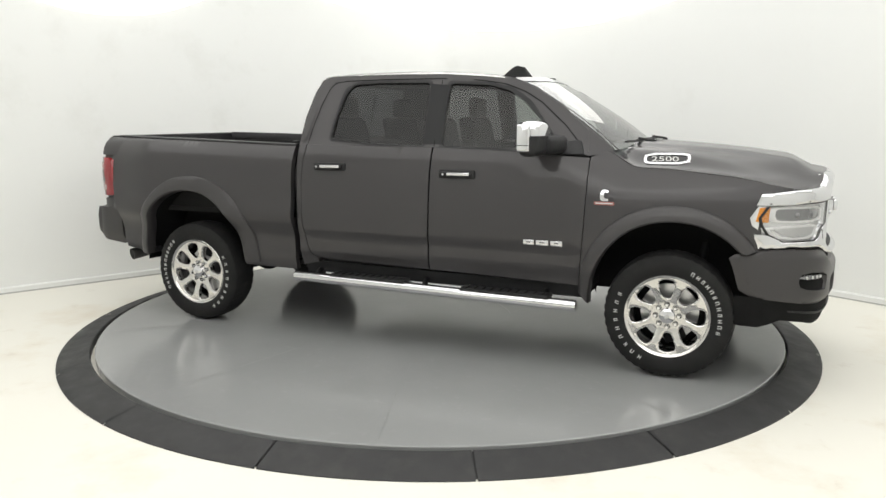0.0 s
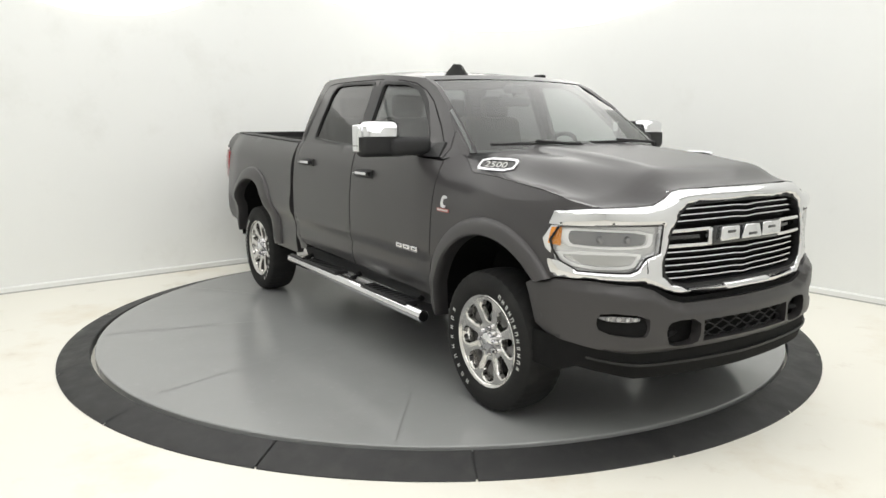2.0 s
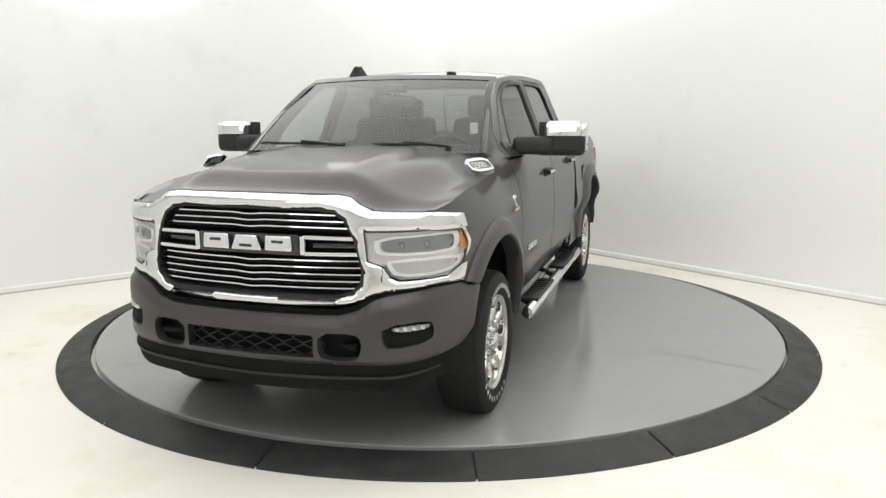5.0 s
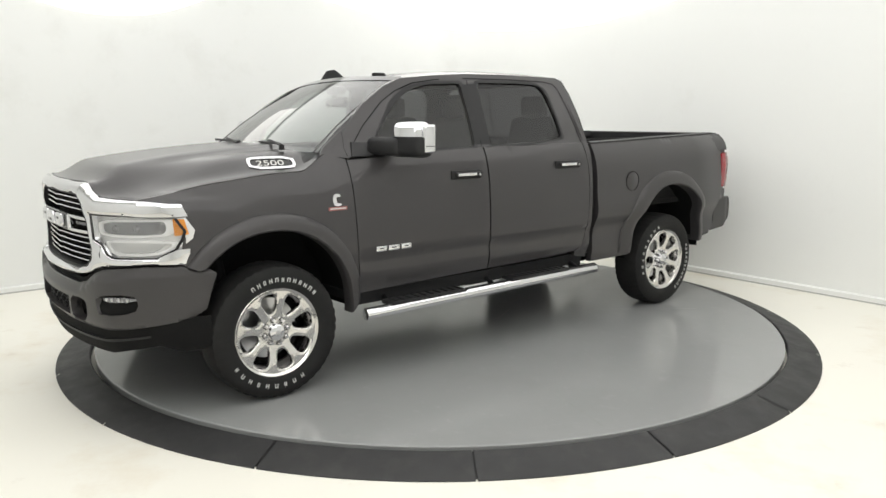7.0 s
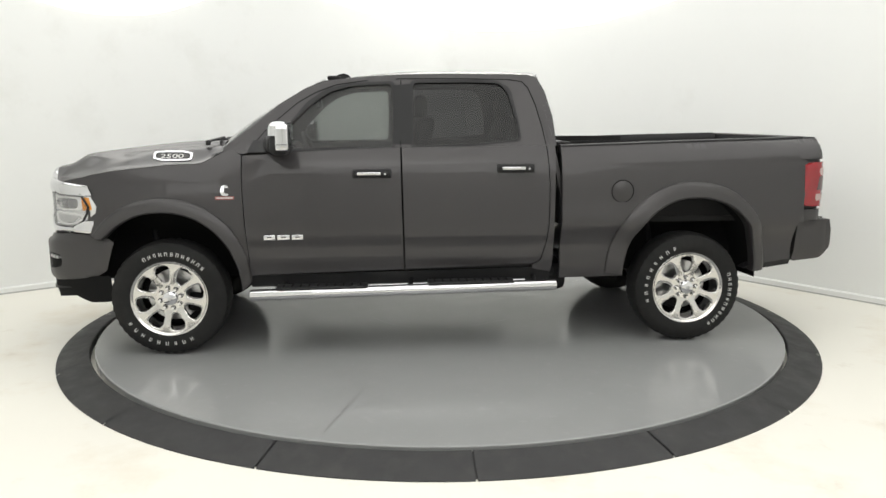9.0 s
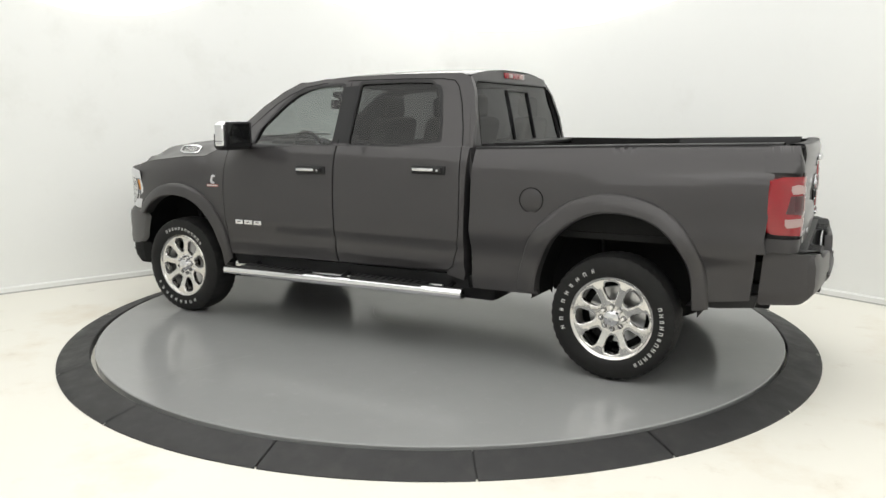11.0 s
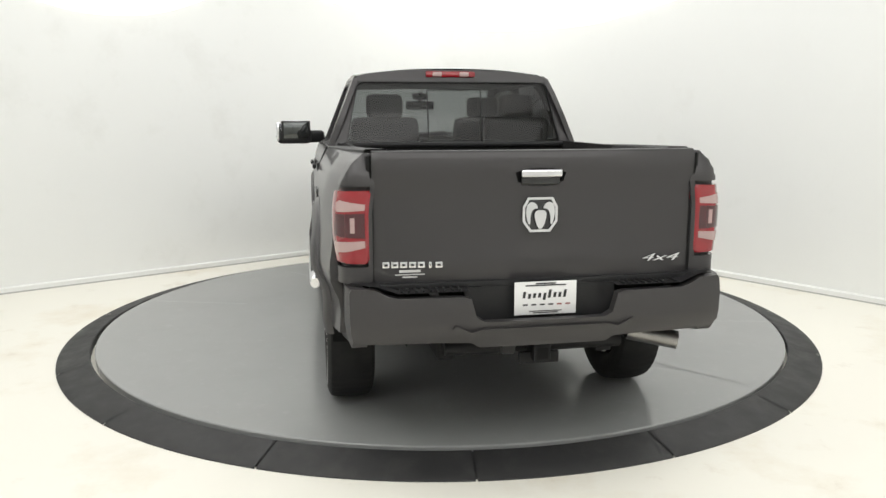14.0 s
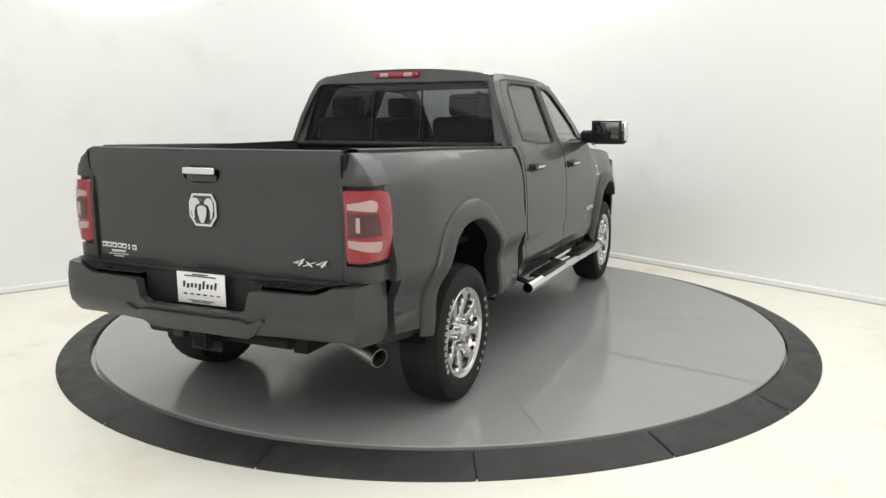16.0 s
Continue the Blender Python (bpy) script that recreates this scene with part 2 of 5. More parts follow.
def booth():
    m = pose(0, 0, 0, 0, 0, TURN)
    near, far, high, cove = -5.6, 3.54, 3.6, 0.9
    f = part("floor", box((60, 60, 0.2), (0, 0, FLOOR_Z - 0.1)), "floor", smooth=0)
    tagged(f, "off-white painted floor with pale stains", "floor", kind="structure")
    # two walls that meet in a rounded corner, with an added, unseen near pair closing the room
    rows = []
    outline = [(near, far)] + [(far - cove + cove * math.sin(a), far - cove + cove * math.cos(a)) for a in [math.pi / 2 * k / 16 for k in range(17)]] + [(far, near)]
    for z in (FLOOR_Z, 0.09, 0.1, 1.2, 2.4, high):
        rows.append([m @ Vector((x, y, z)) for x, y in outline])
    w = part("wall_back", thicken(sheet(rows), -0.12), "wall", label="", smooth=30)
    tagged(w, "white painted booth wall with a rounded corner", "wall", kind="structure")
    # skirting strip along the foot of the wall
    rows = []
    for dz, d in ((0.0, 0.03), (0.055, 0.03), (0.065, 0.012), (0.066, 0.0)):
        rows.append([m @ Vector((x - d * (1 if i >= 8 else 0.4), y - d * (1 if i <= 9 else 0.4), FLOOR_Z + dz)) for i, (x, y) in enumerate(outline)])
    b = part("baseboard", sheet(rows), "wall", smooth=0)
    tagged(b, "low white skirting at the wall's foot", "skirting", kind="structure")
    # thin grey strip painted as the shadow gap at the skirting's foot
    rows = [[m @ Vector((x - d * (1 if i >= 8 else 0.4), y - d * (1 if i <= 9 else 0.4), FLOOR_Z + dz)) for i, (x, y) in enumerate(outline)] for dz, d in ((0.0, 0.036), (0.013, 0.036), (0.0135, 0.028))]
    b = part("trim", sheet(rows), "skirting", smooth=0)
    tagged(b, "grey line painted as the shadow gap along the skirting", "sealant", kind="structure")
    # unseen near walls, added in white to throw light back on the truck
    for nm, size, c in (("wall_near_a", (0.12, 9.3, 3.7), (near - 0.06, -1.03, 1.8)), ("wall_near_b", (9.3, 0.12, 3.7), (-1.03, near - 0.06, 1.8))):
        w = part(nm, box(size, c, m=m), "wall", smooth=0)
        tagged(w, "unseen white wall added to close the booth and bounce light", "wall", kind="structure")
    # unseen ceiling, added in white for the same bounce
    c = part("ceiling", box((9.4, 9.4, 0.1), (-1.03, -1.03, high + 0.06), m=m), "wall", smooth=0)
    tagged(c, "unseen white ceiling added to close the booth and bounce light", "ceiling", kind="structure")
    # glowing fabric panels high on the walls, with bowed lower edges
    def on_wall(u, z):
        # u runs along the left wall, round the corner and along the right wall
        r, flat = cove - 0.04, far - 0.04
        turn = math.pi / 2 * r
        if u < -turn / 2:
            p = (far - cove + u + turn / 2, flat)
        elif u > turn / 2:
            p = (flat, far - cove - u + turn / 2)
        else:
            a = (u + turn / 2) / r
            p = (far - cove + r * math.sin(a), far - cove + r * math.cos(a))
        return m @ Vector((*p, z))
    for low in PANELS:
        e = tagged(new("wall_softbox"), "glowing white fabric light panel high on the wall", "light panel", "wall light panels")
        curve = table([p[0] for p in low], [p[1] for p in low])
        a, c = low[0][0], low[-1][0]
        lower = [(a + (c - a) * k / 30, curve(a + (c - a) * k / 30)) for k in range(31)]
        part("diffuser", panel(lower + [(c, 3.52), (a, 3.52)], on_wall, step=0.15), "softbox", e)
        part("edge_trim", sheet([[on_wall(u, z + d) for u, z in lower] for d in (-0.012, 0.0)]), "wall", e)


def revolve_z(profile, seg=72):
    bm = revolve([(r, z) for r, z in profile], seg)
    bmesh.ops.transform(bm, matrix=pose(0, 0, 0, 90), verts=bm.verts)
    bmesh.ops.remove_doubles(bm, verts=bm.verts, dist=1e-5)
    return bm


def turntable():
    ring = tagged(new("ramp_ring"), "black rubber ramp ring round the turntable, in segments", "ramp ring")
    ring.location = (CX - 0.008, CY - 0.02, 0)
    cuts = [-172, -150.6, -130, -108, -86.6, -66.2, -46, -21.4, 2, 24, 46, 68, 90, 112, 134, 156, 178]
    for i, a in enumerate(cuts):
        b = cuts[(i + 1) % len(cuts)]
        if b < a:
            b += 360
        rows = []
        n = max(4, int((b - a) / 2.5))
        for k in range(n + 1):
            t = radians(a + 0.1 + (b - a - 0.2) * k / n)
            rows.append([(r * math.cos(t), r * math.sin(t), z) for r, z in ((2.768, FLOOR_Z), (2.768, DISC_Z - 0.008), (2.775, DISC_Z - 0.004), (2.973, FLOOR_Z + 0.016), (2.993, FLOOR_Z + 0.006), (2.993, FLOOR_Z))])
        bm = sheet(rows)
        part("segment", bm, "ring", ring, smooth=25)
    part("base_ring", revolve_z([(2.772, FLOOR_Z), (2.772, DISC_Z - 0.014), (2.95, FLOOR_Z + 0.008), (2.97, FLOOR_Z)], 144), "ring", ring)
    disc = tagged(new("turntable_disc"), "grey epoxy-coated turntable disc with fine scratches", "turntable")
    disc.location = (CX, CY, 0)
    part("plate", revolve_z([(0.0, DISC_Z), (2.745, DISC_Z), (2.752, DISC_Z - 0.006), (2.752, FLOOR_Z), (0.0, FLOOR_Z)], 144), "disc", disc)
    # joints and scratches of the coating
    for name, pts, wide in (("coating_joint", ((2.13, -1.60), (1.46, -1.09)), 0.007), ("coating_joint", ((0.60, 1.75), (0.86, 2.57)), 0.007), ("coating_joint", ((0.37, -1.32), (0.54, -1.91), (0.74, -2.52)), 0.005),
                            ("coating_joint", ((-1.08, 0.86), (-1.80, 1.41)), 0.005), ("coating_joint", ((-1.44, -1.0), (-2.16, -1.50)), 0.006), ("coating_joint", ((-0.55, -1.35), (-0.85, -2.56)), 0.007),
                            ("scratch", ((1.73, 1.18), (1.88, 1.27), (1.93, 1.30), (2.0, 1.43)), 0.005), ("scratch", ((0.60, 0.21), (0.50, 0.38), (0.39, 0.50), (0.2, 0.58), (0.0, 0.60), (-0.25, 0.54), (-0.51, 0.39)), 0.006),
                            ("scratch", ((-1.70, -1.12), (-2.01, -1.40)), 0.004)):
        rows = []
        for k, p in enumerate(pts):
            a, c = Vector(pts[max(0, k - 1)]), Vector(pts[min(len(pts) - 1, k + 1)])
            d = (c - a).normalized()
            side_way = Vector((-d.y, d.x)) * wide / 2
            rows.append([(p[0] - CX + s * side_way.x, p[1] - CY + s * side_way.y, DISC_Z + 0.0012) for s in (-1, 1)])
        part(name, sheet(rows), "crack", disc, smooth=0)
    return disc


booth()
DISC = turntable()

# ---- the pickup truck: x ahead, y to its left, z up ----
TRUCK = tagged(new("pickup_truck"), "dark grey crew cab pickup truck parked on the turntable", "pickup truck")
AXLE_F, AXLE_R, HUB_Z = 1.992, -1.777, 0.43


door_y = table([0.45, 0.6, 0.645, 0.672, 0.75, 0.815, 0.835, 0.9, 1.05, 1.2, 1.35, 1.44, 1.50], [0.955, 0.972, 0.978, 0.996, 1.0, 1.003, 1.015, 1.017, 1.018, 1.01, 0.99, 0.962, 0.93])
bed_y = table([0.45, 0.6, 0.845, 0.865, 1.1, 1.25, 1.36, 1.44, 1.49, 1.53], [0.955, 0.98, 1.004, 1.016, 1.02, 1.01, 0.988, 0.95, 0.915, 0.865])
fend_y = table([0.45, 0.6, 0.85, 1.0, 1.15, 1.25, 1.35, 1.42, 1.5], [0.955, 0.98, 1.0, 1.0, 0.99, 0.965, 0.915, 0.86, 0.79])


def body_y(x, z):
    """Half width of the body's skin."""
    if x < -0.77:
        y = bed_y(z)
        return y - 0.06 * ramp(-2.2, -2.8, x)
    y = door_y(z)
    w = ramp(1.25, 1.7, x)
    y = y * (1 - w) + fend_y(z) * w
    a = max(0.0, x - 1.95) / 0.75
    return y - 0.085 * a * a - 0.03 * a ** 6


def glass_y(x, z):
    """Half width of the cab above the belt."""
    return 0.925 - (z - 1.48) * 0.40 - 0.05 * (max(0.0, x - 0.4) / 0.9) ** 2 - 0.035 * ramp(0.3, 0.95, x) * ramp(1.5, 1.9, z)


def cab_y(x, z):
    w = ramp(1.455, 1.5, z)
    return body_y(x, z) * (1 - w) + glass_y(x, z) * w


def skin(s, out=0.0):
    return lambda x, z: (x, s * (body_y(x, z) + out), z)


def cab_skin(s, out=0.0):
    return lambda x, z: (x, s * (cab_y(x, z) + out), z)


def arch(cx, top, half, foot, n=18, power=2.4, rear=None):
    """Points of a wheel arch from its front foot over the top to its rear foot."""
    pts = []
    for k in range(n + 1):
        a = math.pi * k / n
        c, q = math.cos(a), math.sin(a)
        p = rear if rear and c < 0 else power
        pts.append((cx + half * math.copysign(abs(c) ** (2 / p), c), foot + (top - foot) * q ** (2 / p)))
    return pts


hood_z = table([1.5, 1.8, 2.17, 2.5, 2.75, 2.86, 2.93], [1.525, 1.512, 1.485, 1.449, 1.408, 1.375, 1.33])


def hood_point(x, y):
    a = abs(y)
    z = hood_z(x) - 0.03 * ramp(0.37, 0.47, a) * ramp(2.95, 2.3, x) - 0.10 * ramp(0.5, 0.9, a) ** 1.4 * (0.25 + 0.75 * ramp(2.85, 2.3, x)) * (1 - 0.45 * ramp(2.3, 1.62, x))
    z -= 0.115 * ramp(2.05, 2.85, x) * ramp(0.42, 0.66, a)
    return (x, y, z)


def lip_z(y):
    """Height of the hood's front edge, along the grille surround."""
    return float(np.interp(abs(y), [0, 0.44, 0.50, 0.545, 0.60, 0.68, 0.86], [1.337, 1.333, 1.325, 1.29, 1.262, 1.253, 1.249]))


def seam_z(x):
    return float(np.interp(x, [1.55, 1.6, 1.68, 1.75, 1.97, 2.36, 2.72], [1.475, 1.455, 1.405, 1.372, 1.366, 1.324, 1.258]))


def nose_x(y):
    a = abs(y) / 0.95
    return 2.95 - 0.18 * a * a - 0.24 * a ** 8


def tail_x(y, z=1.2):
    a = abs(y) / 0.99
    return -2.825 - 0.02 * ramp(1.3, 1.47, z) + 0.04 * a * a + 0.15 * a ** 12 + 0.015 * ramp(1.51, 1.535, z)


CREASES = [((1.5, z), (-0.8, z)) for z in (0.645, 0.672, 0.815, 0.835)]


def body_sides():
    for s in (1, -1):
        # fender
        seam = [(x, seam_z(x) - 0.006) for x in np.linspace(1.57, 2.695, 26)]
        opening = arch(2.01, 1.075, 0.545, 0.48, 18, 2.05)
        out = [(1.462, 1.43), (1.53, 1.46)] + seam + [(2.695, 1.245), (2.545, 1.232), (2.50, 1.08), (2.53, 0.90), (2.46, 0.87)] + [p for p in opening if p[1] > 0.52 and p[0] < 2.45 and not (p[0] > 2 and p[1] < 0.87)] + [(1.49, 0.55), (1.428, 0.575), (1.43, 0.738), (1.446, 0.94), (1.458, 1.215)]
        fender = part("front_fender", panel(out, skin(s), step=0.05, back=(0, -s * 0.03, 0)), "paint", TRUCK)
        # doors below the belt
        f_door = part("front_door", panel([(1.455, 1.425), (1.452, 1.215), (1.440, 0.94), (1.424, 0.738), (1.418, 0.585), (0.339, 0.612), (0.349, 1.007), (0.356, 1.478), (0.9, 1.462), (1.25, 1.44)], skin(s), step=0.055, back=(0, -s * 0.03, 0), lines=CREASES), "paint", TRUCK)
        r_door = part("rear_door", panel([(0.344, 1.478), (0.337, 1.007), (0.327, 0.612), (-0.60, 0.635), (-0.652, 0.67), (-0.69, 0.8), (-0.706, 0.95), (-0.708, 1.2), (-0.70, 1.38), (-0.69, 1.488), (-0.2, 1.484)], skin(s), step=0.055, back=(0, -s * 0.03, 0), lines=CREASES), "paint", TRUCK)
        part("cab_corner", panel([(-0.714, 1.2), (-0.712, 0.95), (-0.696, 0.8), (-0.658, 0.665), (-0.60, 0.629), (-0.60, 0.60), (-0.73, 0.57), (-0.742, 0.62), (-0.752, 1.3), (-0.757, 1.485), (-0.696, 1.49), (-0.706, 1.38)], lambda x, z: (x, s * (body_y(max(x, -0.76), z) - 0.002), z), step=0.05, back=(0, -s * 0.12, 0)), "paint", TRUCK)
        for door, hx in ((f_door, 0.555), (r_door, -0.465)):
            hz = 1.30 if hx > 0 else 1.33
            y = body_y(hx, hz)
            part("handle_recess", box((0.27, 0.02, 0.062), (hx, s * (y + 0.001), hz - 0.001), 0.009), "plastic", door)
            h = part("door_handle", box((0.235, 0.026, 0.034), (hx, s * (y + 0.03), hz + 0.002), 0.011, segments=3), "plastic", door)
            part("chrome_strip", box((0.165, 0.006, 0.02), (hx + 0.022, s * (y + 0.044), hz + 0.003), 0.0028), "chrome", h, "chrome handle strip")
            part("keyhole", rod((hx - 0.09, s * (y + 0.02), hz), (hx - 0.09, s * (y + 0.045), hz), 0.008), "satin", h)
        # greenhouse frame with its two openings
        win_f = fillet([(1.20, 1.475), (1.165, 1.60), (0.975, 1.785), (0.85, 1.868), (0.70, 1.91), (0.408, 1.925), (0.402, 1.70), (0.41, 1.485)], 0.035)
        win_r = fillet([(0.26, 1.487), (0.255, 1.70), (0.25, 1.932), (-0.15, 1.938), (-0.375, 1.93), (-0.435, 1.865), (-0.482, 1.68), (-0.497, 1.53), (-0.2, 1.503)], 0.035)
        frame_out = [(1.44, 1.445), (1.42, 1.60), (1.22, 1.775), (1.03, 1.893), (0.89, 1.95), (0.65, 1.974), (0.35, 1.993), (-0.1, 2.0), (-0.59, 1.994), (-0.66, 1.968), (-0.71, 1.87), (-0.755, 1.69), (-0.772, 1.485), (-0.2, 1.487), (0.35, 1.481), (0.9, 1.466), (1.25, 1.444)]
        part("cab_side_frame", panel(frame_out, cab_skin(s), [win_f, win_r], 0.05, (0, -s * 0.04, 0)), "paint", TRUCK)
        part("cowl_corner", panel([(1.43, 1.435), (1.53, 1.452), (1.60, 1.458), (1.565, 1.505), (1.42, 1.61), (1.40, 1.50)], lambda x, z: (x, s * (min(cab_y(x, z), body_y(x, min(z, 1.46))) - 0.004), z), step=0.04, back=(0, -s * 0.05, 0)), "paint", TRUCK)
        for line in ([(0.352, 1.485), (0.348, 1.6), (0.342, 1.8), (0.338, 1.95)], [(-0.694, 1.492), (-0.672, 1.62), (-0.632, 1.78), (-0.585, 1.90), (-0.54, 1.945), (-0.44, 1.958), (-0.1, 1.964), (0.338, 1.962), (0.62, 1.946), (0.80, 1.92), (0.95, 1.865), (1.08, 1.79), (1.27, 1.63), (1.36, 1.53), (1.43, 1.44)]):
            part("shut_line", ribbon(line, 0.007, lambda x, z: (x, s * (cab_y(x, z) + 0.0015), z)), "liner", TRUCK)
        # shut lines of the upper doors, as dark seals
        seal = part("window_surround", panel([(p[0] * 1.0 + 0.025 * (1 if p[0] > 0.8 else -1 if p[0] < 0.45 else 0), p[1] + 0.022 * (1 if p[1] > 1.75 else -0.6)) for p in win_f], cab_skin(s, 0.003), [win_f], 0.06, (0, -s * 0.008, 0)), "plastic", TRUCK)
        part("window_surround", panel([(p[0] + 0.022 * (1 if p[0] > 0.1 else -1 if p[0] < -0.4 else 0), p[1] + 0.02 * (1 if p[1] > 1.75 else -0.6)) for p in win_r], cab_skin(s, 0.003), [win_r], 0.06, (0, -s * 0.008, 0)), "plastic", TRUCK)
        part("door_pillar_trim", panel([(0.405, 1.5), (0.40, 1.915), (0.26, 1.925), (0.265, 1.5)], cab_skin(s, 0.004), step=0.06, back=(0, -s * 0.006, 0)), "pillar", TRUCK)
        for nm, win, mat in (("front_door_glass", win_f, "glass_door"), ("rear_door_glass", win_r, "glass_tint")):
            g = part(nm, panel(win, cab_skin(s, -0.012), step=0.1), mat, TRUCK)
            g.visible_shadow = False
        # bed side
        opening = arch(-1.76, 1.145, 0.53, 0.55, 18, 1.95, 2.4)
        top = [(-0.80, 1.478), (-1.2, 1.489), (-1.86, 1.509), (-2.66, 1.527)]
        out = top + [(-2.665, 1.376), (-2.655, 1.2), (-2.635, 1.0), (-2.65, 0.915), (-2.60, 0.915), (-2.575, 0.63), (-2.30, 0.60)] + [p for p in reversed(opening) if p[1] > 0.58] + [(-1.28, 0.53), (-0.80, 0.525), (-0.80, 0.9)]
        bedside = part("bed_side", panel(out, skin(s), step=0.05, back=(0, -s * 0.05, 0), lines=[((-0.7, z), (-2.9, z)) for z in (0.845, 0.865)]), "paint", TRUCK)
        rail = [(x, float(np.interp(-x, [0.8, 1.2, 1.86, 2.7], [1.478, 1.489, 1.509, 1.528]))) for x in np.linspace(-0.80, -2.69, 14)]
        part("rail_cap", sheet([[(x, s * (body_y(x, z) - dy), z + dz) for x, z in rail] for dy, dz in ((-0.004, -0.004), (-0.003, 0.008), (0.008, 0.013), (0.10, 0.013), (0.11, 0.0), (0.11, -0.05))]), "plastic", TRUCK)
        if s > 0:
            part("fuel_door", revolve([(0.0, 0.004), (0.07, 0.004), (0.076, 0.0), (0.0, -0.002)], 40), "paint", bedside, m=Matrix.Translation((-1.24, body_y(-1.24, 1.16) + 0.002, 1.16)))
            part("fuel_door_gap", revolve([(0.077, 0.002), (0.083, 0.002), (0.083, -0.004), (0.077, -0.004)], 40), "liner", bedside, m=Matrix.Translation((-1.24, body_y(-1.24, 1.16) + 0.002, 1.16)))
        # wheel arch flares
        for cx, nm, big, little in ((AXLE_F, "fender_flare", (2.005, 1.142, 0.59, 0.54), (2.01, 1.043, 0.525, 0.47)), (AXLE_R, "fender_flare", (-1.745, 1.225, 0.61, 0.56), (-1.765, 1.107, 0.50, 0.55))):
            a_out, a_in = (arch(*big, 40, 2.08), arch(*little, 40, 2.1)) if cx > 0 else (arch(*big, 40, 1.95, 2.3), arch(*little, 40, 1.95, 2.4))
            if cx > 0:
                a_out = [(min(x, 2.5), max(z, 0.885 if x > 2.2 else 0)) for x, z in a_out]
                a_in = [(min(x, 2.44), max(z, 0.86 if x > 2.2 else 0)) for x, z in a_in]
            rows = []
            for (x1, z1), (x0, z0) in zip(a_out, a_in):
                row = []
                for t, o in ((0.0, 0.0), (0.05, 0.016), (0.25, 0.028), (0.6, 0.038), (0.9, 0.04), (1.0, 0.03), (1.02, -0.01), (1.02, -0.06)):
                    x, z = x1 + (x0 - x1) * t, z1 + (z0 - z1) * t
                    row.append((x, s * (body_y(x, z) + o), z))
                rows.append(row)
            part(nm, sheet(rows), "flare", TRUCK, "satin grey wheel arch flare")
            # liner of the wheel well
            rows = []
            for x, z in arch(little[0], little[1] + 0.03, little[2] + 0.03, 0.5, 24, 2.2):
                rows.append([(x, s * min(0.97, body_y(x, 0.9) - 0.03), z), (x, s * 0.62, z - 0.01), (x, s * 0.58, z - 0.04), (x, s * 0.57, min(z - 0.05, 0.5))])
            part("wheel_well_liner", sheet(rows), "liner", TRUCK)


